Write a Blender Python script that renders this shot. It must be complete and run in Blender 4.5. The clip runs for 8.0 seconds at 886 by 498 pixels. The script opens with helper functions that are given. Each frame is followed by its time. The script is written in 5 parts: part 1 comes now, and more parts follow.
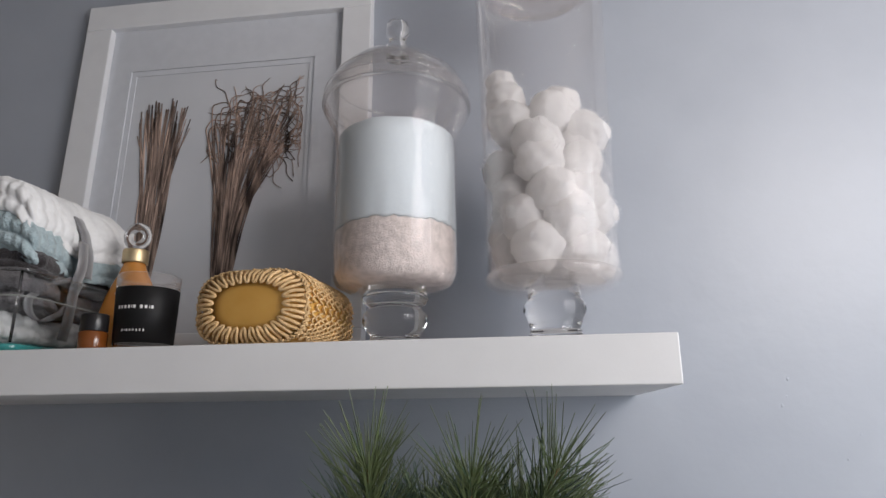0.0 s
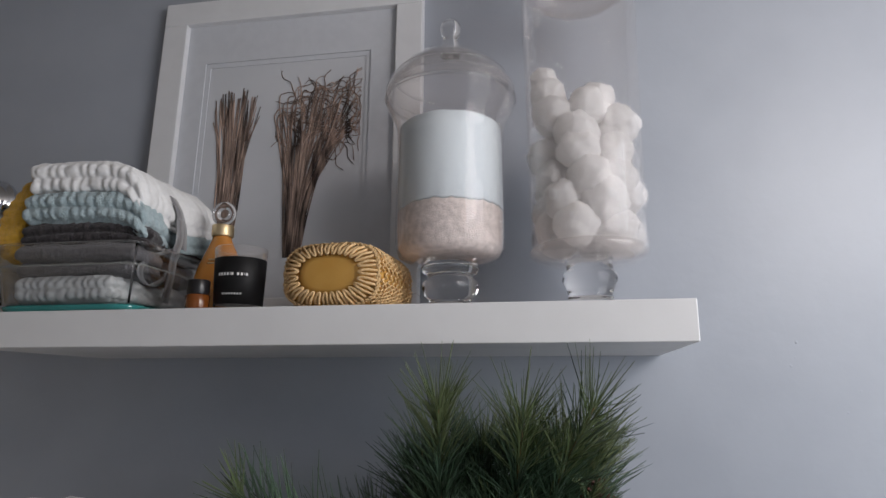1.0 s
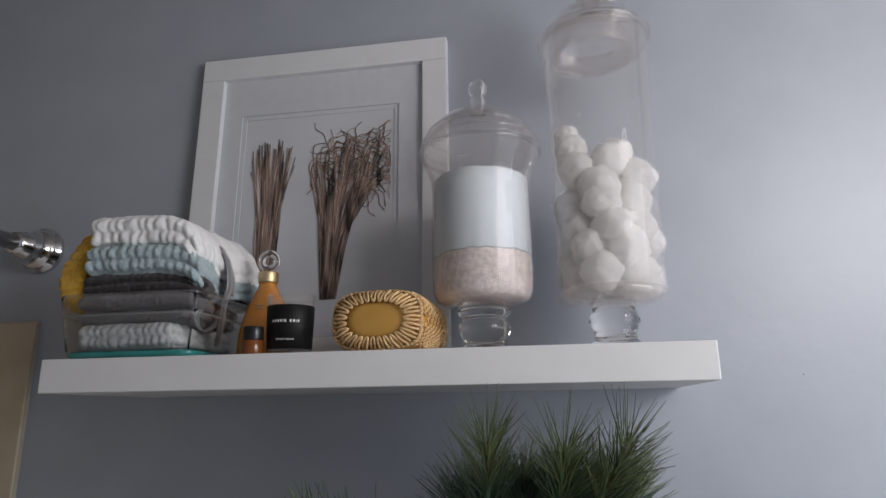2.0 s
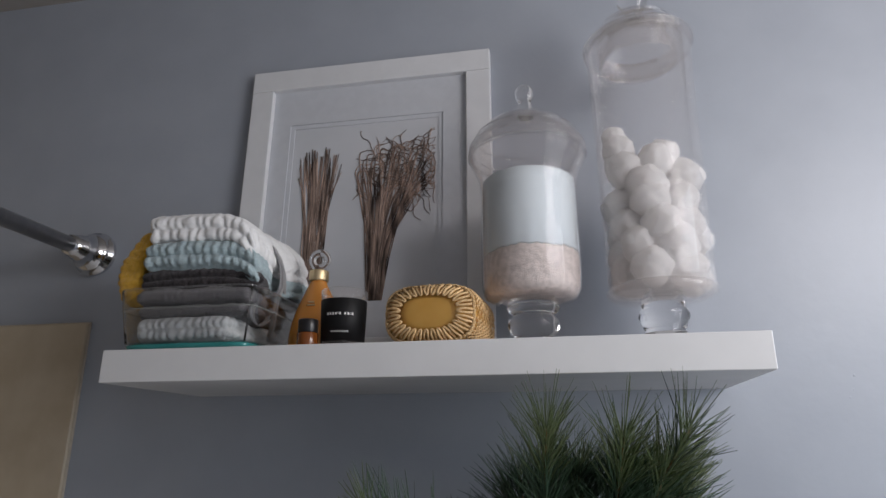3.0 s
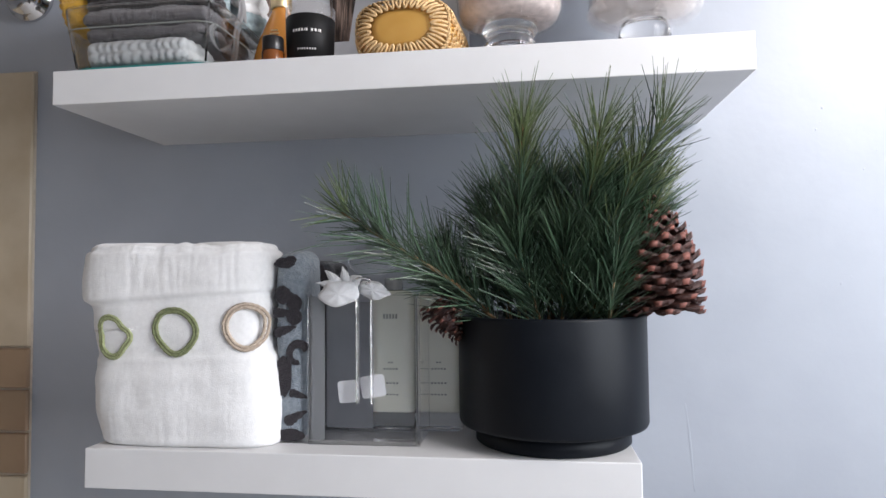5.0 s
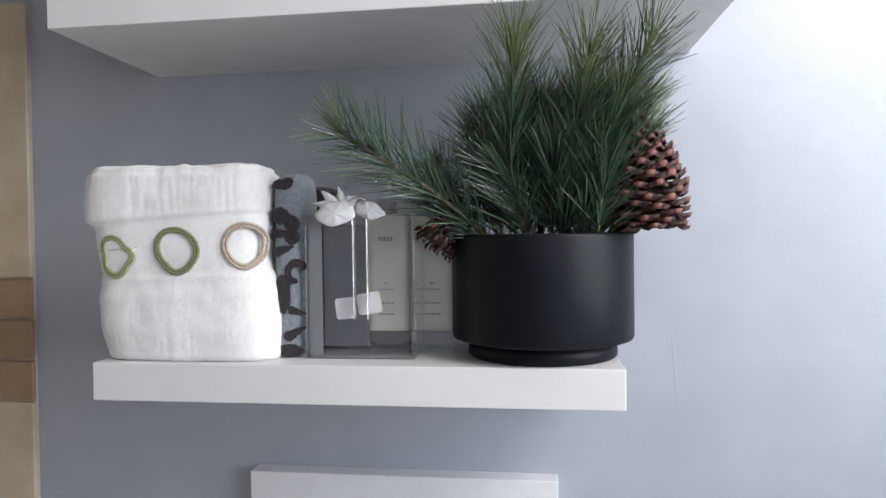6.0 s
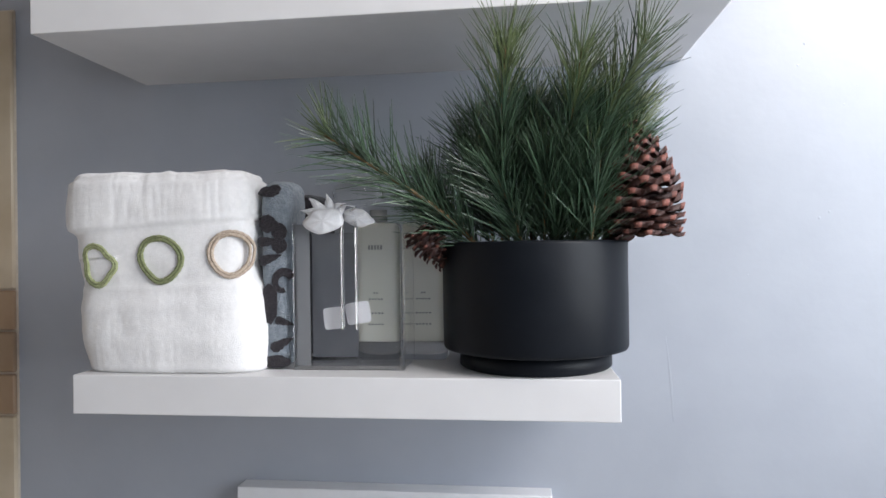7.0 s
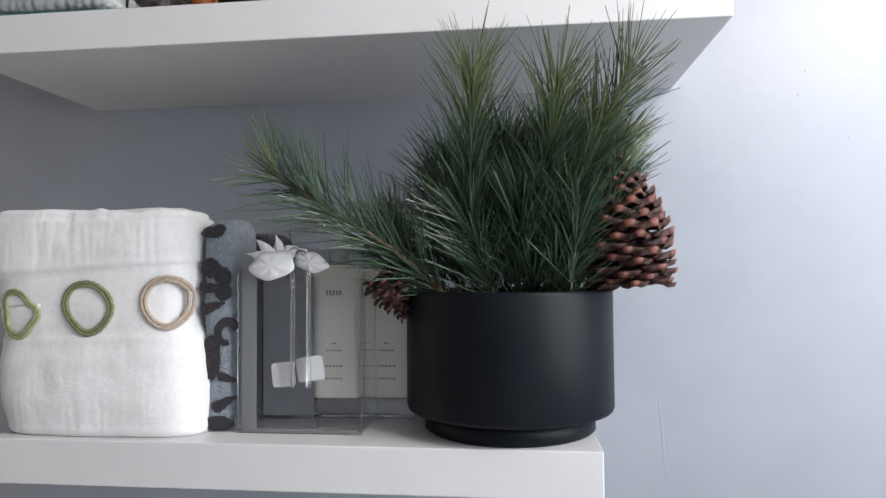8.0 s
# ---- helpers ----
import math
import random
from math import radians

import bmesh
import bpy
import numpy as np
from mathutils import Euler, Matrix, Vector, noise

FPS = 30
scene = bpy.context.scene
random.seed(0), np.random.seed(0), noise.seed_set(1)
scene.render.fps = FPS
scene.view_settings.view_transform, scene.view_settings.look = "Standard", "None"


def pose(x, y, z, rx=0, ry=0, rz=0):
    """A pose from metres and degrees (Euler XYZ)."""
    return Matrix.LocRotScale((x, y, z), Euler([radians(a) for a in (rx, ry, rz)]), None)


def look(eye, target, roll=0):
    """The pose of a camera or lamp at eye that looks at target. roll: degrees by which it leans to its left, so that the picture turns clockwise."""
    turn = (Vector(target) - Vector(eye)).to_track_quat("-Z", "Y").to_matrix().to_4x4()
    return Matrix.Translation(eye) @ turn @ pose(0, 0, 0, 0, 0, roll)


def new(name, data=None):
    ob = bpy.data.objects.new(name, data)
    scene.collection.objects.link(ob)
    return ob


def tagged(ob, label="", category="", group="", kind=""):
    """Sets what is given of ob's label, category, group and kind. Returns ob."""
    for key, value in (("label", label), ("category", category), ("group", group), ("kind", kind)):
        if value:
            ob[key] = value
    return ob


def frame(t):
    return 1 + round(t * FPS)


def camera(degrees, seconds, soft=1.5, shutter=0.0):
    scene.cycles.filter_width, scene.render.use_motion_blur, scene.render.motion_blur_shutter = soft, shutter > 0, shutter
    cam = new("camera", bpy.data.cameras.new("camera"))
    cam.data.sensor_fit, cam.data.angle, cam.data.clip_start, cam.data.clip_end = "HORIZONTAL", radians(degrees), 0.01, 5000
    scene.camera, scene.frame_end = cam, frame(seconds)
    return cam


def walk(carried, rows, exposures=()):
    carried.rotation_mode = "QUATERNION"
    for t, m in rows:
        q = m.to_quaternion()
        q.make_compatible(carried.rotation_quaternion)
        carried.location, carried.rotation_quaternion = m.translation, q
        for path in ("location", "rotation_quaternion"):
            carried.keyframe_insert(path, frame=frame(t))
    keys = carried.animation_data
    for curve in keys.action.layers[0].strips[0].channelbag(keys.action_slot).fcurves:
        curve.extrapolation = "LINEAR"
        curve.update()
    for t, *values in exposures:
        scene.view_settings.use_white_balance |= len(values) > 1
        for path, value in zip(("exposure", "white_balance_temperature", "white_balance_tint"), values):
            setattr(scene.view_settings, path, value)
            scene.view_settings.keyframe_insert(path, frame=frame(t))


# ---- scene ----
cam = camera(69.2, 8.0)
EXPOSURE = [(0.0, -0.48, 6250, 10), (1.0, -0.68, 6200, 10), (1.5, -0.68, 6200, 10), (3.0, -0.66, 6100, 10), (3.5, -0.41, 6100, 10), (4.0, -0.10, 6100, 10), (4.5, 0.2, 6100, 10), (5.0, 0.33, 6100, 10), (6.5, 0.36, 6100, 9), (7.0, 0.34, 6100, 9), (8.0, 0.22, 6150, 9)]
PATH = [
    (0, (0.061, -0.905, 1.621), (-0.193, 1.01, 2.14), -0.6),
    (0.5, (0.061, -0.978, 1.613), (-0.214, 0.936, 2.123), -0.4),
    (1, (0.042, -1.024, 1.597), (-0.29, 0.9, 2.032), 0.2),
    (1.5, (0.011, -1.057, 1.596), (-0.28, 0.877, 2.018), -0.1),
    (1.7, (0.005, -1.092, 1.621), (-0.29, 0.836, 2.061), -0.5),
    (2.8, (-0.04, -1.128, 1.578), (-0.391, 0.746, 2.184), -0.1),
    (3, (-0.053, -1.129, 1.562), (-0.41, 0.749, 2.151), -0.0),
    (3.5, (-0.058, -1.115, 1.52), (-0.385, 0.795, 2.014), -0.3),
    (4, (-0.075, -1.095, 1.465), (-0.368, 0.854, 1.801), -0.5),
    (4.5, (-0.078, -1.082, 1.429), (-0.356, 0.89, 1.613), -0.5),
    (5, (-0.075, -1.085, 1.405), (-0.341, 0.895, 1.496), -0.6),
    (5.2, (-0.068, -1.09, 1.394), (-0.334, 0.892, 1.449), -0.7),
    (6.3, (-0.075, -1.11, 1.335), (-0.313, 0.875, 1.294), -0.7),
    (6.5, (-0.082, -1.109, 1.327), (-0.312, 0.878, 1.305), -0.7),
    (7, (-0.068, -1.09, 1.344), (-0.302, 0.897, 1.353), -0.8),
    (7.5, (-0.049, -1.028, 1.363), (-0.268, 0.959, 1.406), -0.7),
    (8, (-0.038, -0.997, 1.378), (-0.263, 0.989, 1.448), -0.5),
]
walk(cam, [(t, look(eye, target, roll)) for t, eye, target, roll in PATH], EXPOSURE)

# ---- light ----
world = bpy.data.worlds.new("sky")
scene.world = world
world.use_nodes = True
sky = world.node_tree.nodes.new("ShaderNodeTexSky")
sky.sky_type, sky.sun_disc = "NISHITA", False
sky.sun_elevation, sky.sun_rotation = radians(35), radians(100)
back = world.node_tree.nodes["Background"]
back.inputs["Strength"].default_value = 0.1
world.node_tree.links.new(sky.outputs["Color"], back.inputs["Color"])


def area(name, m, sx, sy, power, colour):
    lamp = bpy.data.lights.new(name, "AREA")
    lamp.shape, lamp.size, lamp.size_y, lamp.energy, lamp.color = "RECTANGLE", sx, sy, power, colour
    ob = new(name, lamp)
    ob.matrix_world = m
    return ob


# daylight in the window's opening
area("window_daylight", look((1.21, -1.06, 1.62), (0.0, -1.04, 1.56)), 1.40, 1.40, 27.0, (0.96, 0.97, 1.0))


# added warm fill lamp without a fixture, unseen, in mid-air short of the window
fill_lamp = bpy.data.lights.new("fill_light", "POINT")
fill_lamp.energy, fill_lamp.color, fill_lamp.shadow_soft_size = 38.0, (1.0, 0.91, 0.85), 0.28
new("fill_light", fill_lamp).location = (0.86, -0.95, 2.14)


# ---- materials ----
def material(name, colour, rough=0.5, metal=0.0, second=None, scale=30.0, detail=4.0, mix=(0.35, 0.65), bump=0.0, bump_scale=200.0, sheen=0.0, coat=0.0,
             jitter=0.0, rough_var=0.0, stretch=(1, 1, 1), sss=0.0, broad=0.0, spec=0.5):
    m = bpy.data.materials.new(name)
    m.use_nodes = True
    t = m.node_tree
    p = t.nodes["Principled BSDF"]
    p.inputs["Roughness"].default_value, p.inputs["Metallic"].default_value = rough, metal
    p.inputs["Sheen Weight"].default_value, p.inputs["Coat Weight"].default_value = sheen, coat
    p.inputs["Specular IOR Level"].default_value = spec
    if sss:
        p.inputs["Subsurface Weight"].default_value = sss
        p.inputs["Subsurface Radius"].default_value = (0.012, 0.011, 0.010)
        p.inputs["Subsurface Scale"].default_value = 2.2 * sss
    tc = t.nodes.new("ShaderNodeTexCoord")
    mp = t.nodes.new("ShaderNodeMapping")
    mp.inputs["Scale"].default_value = stretch
    t.links.new(tc.outputs["Object"], mp.inputs["Vector"])
    n = t.nodes.new("ShaderNodeTexNoise")
    n.inputs["Scale"].default_value, n.inputs["Detail"].default_value = scale, detail
    t.links.new(mp.outputs["Vector"], n.inputs["Vector"])
    ramp = t.nodes.new("ShaderNodeValToRGB")
    ramp.color_ramp.elements[0].position, ramp.color_ramp.elements[1].position = mix
    ramp.color_ramp.elements[0].color = (*colour, 1)
    ramp.color_ramp.elements[1].color = (*(second or colour), 1)
    t.links.new(n.outputs["Fac"], ramp.inputs["Fac"])
    out = ramp.outputs["Color"]
    if broad:
        nb = t.nodes.new("ShaderNodeTexNoise")
        nb.inputs["Scale"].default_value, nb.inputs["Detail"].default_value = scale * 0.09, 3.0
        t.links.new(mp.outputs["Vector"], nb.inputs["Vector"])
        hb = t.nodes.new("ShaderNodeHueSaturation")
        mr = t.nodes.new("ShaderNodeMapRange")
        mr.inputs["From Min"].default_value, mr.inputs["From Max"].default_value = 0.3, 0.7
        mr.inputs["To Min"].default_value, mr.inputs["To Max"].default_value = 1 - broad, 1 + broad
        t.links.new(nb.outputs["Fac"], mr.inputs["Value"])
        t.links.new(mr.outputs["Result"], hb.inputs["Value"])
        t.links.new(out, hb.inputs["Color"])
        out = hb.outputs["Color"]
    if jitter:
        oi = t.nodes.new("ShaderNodeObjectInfo")
        hs = t.nodes.new("ShaderNodeHueSaturation")
        mj = t.nodes.new("ShaderNodeMapRange")
        mj.inputs["To Min"].default_value, mj.inputs["To Max"].default_value = 1 - jitter, 1 + jitter
        t.links.new(oi.outputs["Random"], mj.inputs["Value"])
        t.links.new(mj.outputs["Result"], hs.inputs["Value"])
        t.links.new(out, hs.inputs["Color"])
        out = hs.outputs["Color"]
    t.links.new(out, p.inputs["Base Color"])
    if rough_var:
        mv = t.nodes.new("ShaderNodeMapRange")
        mv.inputs["To Min"].default_value, mv.inputs["To Max"].default_value = rough - rough_var, rough + rough_var
        t.links.new(n.outputs["Fac"], mv.inputs["Value"])
        t.links.new(mv.outputs["Result"], p.inputs["Roughness"])
    if bump:
        nz = t.nodes.new("ShaderNodeTexNoise")
        nz.inputs["Scale"].default_value, nz.inputs["Detail"].default_value = bump_scale, 5.0
        t.links.new(mp.outputs["Vector"], nz.inputs["Vector"])
        b = t.nodes.new("ShaderNodeBump")
        b.inputs["Strength"].default_value, b.inputs["Distance"].default_value = bump, 0.004
        t.links.new(nz.outputs["Fac"], b.inputs["Height"])
        t.links.new(b.outputs["Normal"], p.inputs["Normal"])
    return m


def thin_glass(name, tint, gloss=1.0, rough=0.0, haze=0.0):
    """Thin clear wall: light goes straight through, and a Fresnel share is mirrored. haze mixes in a pale scattering
    share.
    """
    m = bpy.data.materials.new(name)
    m.use_nodes = True
    t = m.node_tree
    t.nodes.remove(t.nodes["Principled BSDF"])
    tr = t.nodes.new("ShaderNodeBsdfTransparent")
    tr.inputs["Color"].default_value = (*tint, 1)
    gl = t.nodes.new("ShaderNodeBsdfGlossy")
    gl.inputs["Color"].default_value, gl.inputs["Roughness"].default_value = (gloss, gloss, gloss, 1), rough
    lw = t.nodes.new("ShaderNodeLayerWeight")
    lw.inputs["Blend"].default_value = 0.5
    pw = t.nodes.new("ShaderNodeMath")
    pw.operation = "POWER"
    pw.inputs[1].default_value = 2.8
    ma = t.nodes.new("ShaderNodeMath")
    ma.operation, ma.use_clamp = "MULTIPLY_ADD", True
    ma.inputs[1].default_value, ma.inputs[2].default_value = 0.85, 0.012
    mx = t.nodes.new("ShaderNodeMixShader")
    t.links.new(lw.outputs["Facing"], pw.inputs[0])
    t.links.new(pw.outputs["Value"], ma.inputs[0])
    t.links.new(ma.outputs["Value"], mx.inputs["Fac"])
    clear = tr.outputs["BSDF"]
    if haze:
        df = t.nodes.new("ShaderNodeBsdfDiffuse")
        tl = t.nodes.new("ShaderNodeBsdfTranslucent")
        df.inputs["Color"].default_value = tl.inputs["Color"].default_value = (*tint, 1)
        half, hz = t.nodes.new("ShaderNodeMixShader"), t.nodes.new("ShaderNodeMixShader")
        half.inputs["Fac"].default_value, hz.inputs["Fac"].default_value = 0.5, haze
        t.links.new(df.outputs["BSDF"], half.inputs[1])
        t.links.new(tl.outputs["BSDF"], half.inputs[2])
        t.links.new(clear, hz.inputs[1])
        t.links.new(half.outputs["Shader"], hz.inputs[2])
        clear = hz.outputs["Shader"]
    t.links.new(clear, mx.inputs[1])
    t.links.new(gl.outputs["BSDF"], mx.inputs[2])
    t.links.new(mx.outputs["Shader"], t.nodes["Material Output"].inputs["Surface"])
    return m


def solid_glass(name, colour, rough=0.0, ior=1.45):
    m = bpy.data.materials.new(name)
    m.use_nodes = True
    p = m.node_tree.nodes["Principled BSDF"]
    p.inputs["Base Color"].default_value = (*colour, 1)
    p.inputs["Roughness"].default_value, p.inputs["IOR"].default_value, p.inputs["Transmission Weight"].default_value = rough, ior, 1.0
    return m


def let_through(m, colour, share):
    """Loose fibres: part of the light goes on through, scattered."""
    t = m.node_tree
    tl, mx = t.nodes.new("ShaderNodeBsdfTranslucent"), t.nodes.new("ShaderNodeMixShader")
    tl.inputs["Color"].default_value, mx.inputs["Fac"].default_value = (*colour, 1), share
    t.links.new(t.nodes["Principled BSDF"].outputs["BSDF"], mx.inputs[1])
    t.links.new(tl.outputs["BSDF"], mx.inputs[2])
    t.links.new(mx.outputs["Shader"], t.nodes["Material Output"].inputs["Surface"])


WALL = material("wall_paint", (0.352, 0.377, 0.425), 0.42, second=(0.376, 0.402, 0.45), scale=9, bump=0.14, bump_scale=34, broad=0.03, rough_var=0.05, spec=0.65)
SHELF = material("white_laminate", (0.68, 0.675, 0.675), 0.42, second=(0.71, 0.705, 0.705), scale=14, bump=0.02, bump_scale=300)
WHITE = material("white_frame_paint", (0.70, 0.705, 0.72), 0.4, second=(0.73, 0.735, 0.75), scale=25, bump=0.03, bump_scale=250)
CEIL = material("ceiling_paint", (0.30, 0.28, 0.26), 0.8, second=(0.34, 0.32, 0.30), scale=8, bump=0.1, bump_scale=60)
FLOOR = material("floor_tile", (0.68, 0.66, 0.63), 0.4, second=(0.74, 0.72, 0.69), scale=6, bump=0.05)
MAT = material("mat_board", (0.56, 0.575, 0.61), 0.85, second=(0.585, 0.60, 0.635), scale=60, bump=0.05, bump_scale=500)
PAPER = material("print_paper", (0.57, 0.585, 0.615), 0.7, second=(0.60, 0.61, 0.64), scale=8, bump=0.03, bump_scale=600)
TWIG = material("twig_brown", (0.030, 0.018, 0.014), 0.8, second=(0.40, 0.29, 0.235), scale=90, stretch=(1, 1, 0.15), jitter=0.6, bump=0.2)
TILE = material("beige_tile", (0.47, 0.385, 0.27), 0.4, second=(0.57, 0.485, 0.36), scale=9, broad=0.12, bump=0.06, bump_scale=60, jitter=0.06)
BAND = material("brown_tile", (0.30, 0.20, 0.125), 0.35, second=(0.36, 0.25, 0.16), scale=12, broad=0.1, jitter=0.08, bump=0.05)
GROUT = material("grout", (0.55, 0.48, 0.39), 0.9, second=(0.62, 0.55, 0.45), scale=80, bump=0.2)
CHROME = material("chrome", (0.72, 0.72, 0.73), 0.1, 1.0, second=(0.66, 0.66, 0.68), scale=40)
ROD = material("brushed_rod", (0.42, 0.42, 0.43), 0.38, 1.0, second=(0.36, 0.36, 0.38), scale=60, stretch=(1, 0.1, 1))
POT = material("matte_black_ceramic", (0.0042, 0.0058, 0.0088), 0.43, second=(0.0065, 0.0082, 0.0115), scale=20, bump=0.03, bump_scale=220, rough_var=0.06, spec=0.17)
SOIL = material("dark_moss", (0.02, 0.022, 0.015), 0.95, second=(0.04, 0.04, 0.025), scale=120, bump=0.8)
BARK = material("pine_twig_bark", (0.16, 0.10, 0.05), 0.8, second=(0.28, 0.17, 0.08), scale=120, bump=0.4)


def needle_material():
    m = material("pine_needles", (0.042, 0.076, 0.047), 0.32, second=(0.080, 0.128, 0.074), scale=14, spec=0.6)
    t = m.node_tree
    geo = t.nodes.new("ShaderNodeNewGeometry")
    hs = t.nodes.new("ShaderNodeHueSaturation")
    mr = t.nodes.new("ShaderNodeMapRange")
    mr.inputs["To Min"].default_value, mr.inputs["To Max"].default_value = 0.4, 1.8
    p = t.nodes["Principled BSDF"]
    src = p.inputs["Base Color"].links[0].from_socket
    t.links.new(geo.outputs["Random Per Island"], mr.inputs["Value"])
    t.links.new(mr.outputs["Result"], hs.inputs["Value"])
    t.links.new(src, hs.inputs["Color"])
    t.links.new(hs.outputs["Color"], p.inputs["Base Color"])
    return m


NEEDLE = needle_material()
TIPS = material("young_needles", (0.095, 0.132, 0.052), 0.32, second=(0.18, 0.215, 0.10), scale=14, spec=0.6)
CONE = material("cone_scale", (0.028, 0.009, 0.006), 0.55, second=(0.065, 0.022, 0.015), scale=60, jitter=0.3, bump=0.35, bump_scale=180)
CONE_TIP = material("cone_scale_tip", (0.10, 0.028, 0.020), 0.55, second=(0.25, 0.090, 0.063), scale=90, jitter=0.2, bump=0.3)
TERRY = dict(rough=0.95, sheen=0.25, bump=0.9, bump_scale=420, spec=0.2)
T_WHITE = material("white_terry", (0.79, 0.785, 0.78), second=(0.84, 0.835, 0.83), scale=160, broad=0.02, **{**TERRY, "bump": 0.16, "bump_scale": 650})
T_BLUE = material("pale_aqua_terry", (0.39, 0.49, 0.52), second=(0.49, 0.59, 0.615), scale=160, **TERRY)
T_GREY = material("grey_terry", (0.17, 0.158, 0.166), second=(0.225, 0.21, 0.22), scale=160, **TERRY)
T_DARK = material("dark_grey_terry", (0.030, 0.025, 0.027), second=(0.055, 0.047, 0.05), scale=160, **TERRY)
T_GOLD = material("mustard_terry", (0.66, 0.36, 0.03), second=(0.80, 0.47, 0.06), scale=160, **TERRY)
T_SLATE = material("slate_blue_terry", (0.21, 0.245, 0.28), second=(0.29, 0.325, 0.36), scale=160, **TERRY)
T_INK = material("dark_slate_terry", (0.030, 0.032, 0.038), second=(0.05, 0.053, 0.062), scale=160, **TERRY)
MOTIF = material("charcoal_pile", (0.022, 0.02, 0.024), second=(0.042, 0.036, 0.042), scale=200, **TERRY)
RIBBON = material("grey_satin_ribbon", (0.19, 0.185, 0.195), 0.35, second=(0.24, 0.235, 0.24), scale=40, sheen=0.4)
CORD_A = material("light_green_cord", (0.27, 0.30, 0.145), 0.9, second=(0.37, 0.40, 0.22), scale=300, bump=0.5, bump_scale=600)
CORD_B = material("olive_green_cord", (0.165, 0.188, 0.088), 0.9, second=(0.245, 0.268, 0.14), scale=300, bump=0.5, bump_scale=600)
CORD_C = material("tan_cord", (0.42, 0.335, 0.26), 0.9, second=(0.54, 0.45, 0.36), scale=300, bump=0.5, bump_scale=600)
COTTON = material("cotton_wool", (0.93, 0.925, 0.925), 1.0, second=(0.97, 0.965, 0.965), scale=90, bump=0.35, bump_scale=160, sheen=0.3, spec=0.05)
let_through(COTTON, (0.97, 0.955, 0.945), 0.55)
SALT = material("white_bath_salt", (0.63, 0.69, 0.73), 0.7, second=(0.67, 0.73, 0.765), scale=260, bump=0.08, bump_scale=500, spec=0.08)
SAND = material("beige_bath_salt", (0.58, 0.52, 0.495), 0.8, second=(0.74, 0.665, 0.635), broad=0.10, scale=120, mix=(0.36, 0.62), bump=0.5, bump_scale=420, spec=0.1)
SOAP = material("golden_soap", (0.53, 0.290, 0.06), 0.5, second=(0.58, 0.33, 0.08), scale=25, sss=0.2)
RAFFIA = material("straw_raffia", (0.60, 0.39, 0.175), 0.8, spec=0.3, second=(0.78, 0.55, 0.30), scale=180, mix=(0.3, 0.7), bump=0.5, bump_scale=300, jitter=0.16)
AMBER = material("amber_liquid", (0.54, 0.225, 0.04), 0.2, second=(0.58, 0.25, 0.055), scale=8, coat=0.6, sss=0.3)
AMBER_DARK = material("dark_amber_glass", (0.15, 0.045, 0.009), 0.15, second=(0.18, 0.055, 0.011), scale=8, coat=0.3)
GOLD = material("gold_collar", (0.72, 0.56, 0.33), 0.45, 1.0, second=(0.78, 0.62, 0.38), scale=50)
BLACK = material("black_plastic", (0.011, 0.010, 0.011), 0.3, second=(0.016, 0.015, 0.016), scale=30)
LABEL = material("black_label", (0.007, 0.0065, 0.007), 0.5, second=(0.010, 0.0095, 0.010), scale=40, spec=0.2)
WAX = material("dark_wax", (0.03, 0.022, 0.02), 0.5, second=(0.04, 0.03, 0.028), scale=30)
INK = material("white_ink", (0.72, 0.70, 0.68), 0.6, second=(0.66, 0.64, 0.62), scale=60)
GREY_INK = material("grey_ink", (0.24, 0.25, 0.23), 0.6, second=(0.28, 0.29, 0.27), scale=60)
STICKER = material("white_sticker", (0.78, 0.78, 0.79), 0.55, second=(0.82, 0.82, 0.83), scale=30)
ORGANZA = material("white_organza", (0.78, 0.78, 0.79), 0.6, second=(0.84, 0.84, 0.85), scale=200, sheen=0.3, bump=0.2, bump_scale=700)
PLASTIC_CAP = material("clear_grey_cap", (0.35, 0.36, 0.36), 0.2, second=(0.4, 0.41, 0.41), scale=30, coat=0.5)
# the haze paints a faint veil of glare into otherwise clear glass
GLASS = thin_glass("jar_glass", (0.985, 0.972, 0.966), haze=0.05)
# base disc glass: strong haze stands in for light gathered in thick glass
HAZY = thin_glass("brightened_base_glass", (0.985, 0.968, 0.958), haze=0.20)
CRYSTAL = solid_glass("clear_solid_glass", (0.98, 0.975, 0.97))
ACRYLIC = thin_glass("clear_acrylic", (0.988, 0.99, 0.992))
BIN = thin_glass("clear_plastic", (0.95, 0.955, 0.955), 0.9, 0.04)
TEAL = material("teal_tinted_plastic", (0.03, 0.21, 0.20), 0.2, second=(0.045, 0.26, 0.25), scale=12, coat=0.4)
PANE = thin_glass("window_pane", (0.97, 0.98, 0.98))


# ---- mesh helpers ----
def mesh_of(name, verts, faces, smooth=True):
    me = bpy.data.meshes.new(name)
    me.from_pydata([tuple(v) for v in verts], [], faces)
    if smooth:
        me.shade_smooth()
    me.update()
    return me


def put(name, me, mat, parent=None, label="", at=None):
    if not me.materials:
        me.materials.append(mat)
    ob = new(name, me)
    if at is not None:
        ob.matrix_basis = at
    ob.parent = parent
    if label:
        tagged(ob, label)
    return ob


def part(name, bm, mat, parent=None, label="", smooth=False, at=None):
    me = bpy.data.meshes.new(name)
    bm.normal_update()
    bm.to_mesh(me)
    bm.free()
    if smooth:
        me.shade_smooth()
    return put(name, me, mat, parent, label, at)


def thing(name, label, category, at=(0, 0, 0), group="", kind="", turn=(0, 0, 0)):
    ob = new(name)
    ob.empty_display_size = 0.02
    ob.matrix_basis = pose(*at, *turn)
    return tagged(ob, label, category, group, kind)


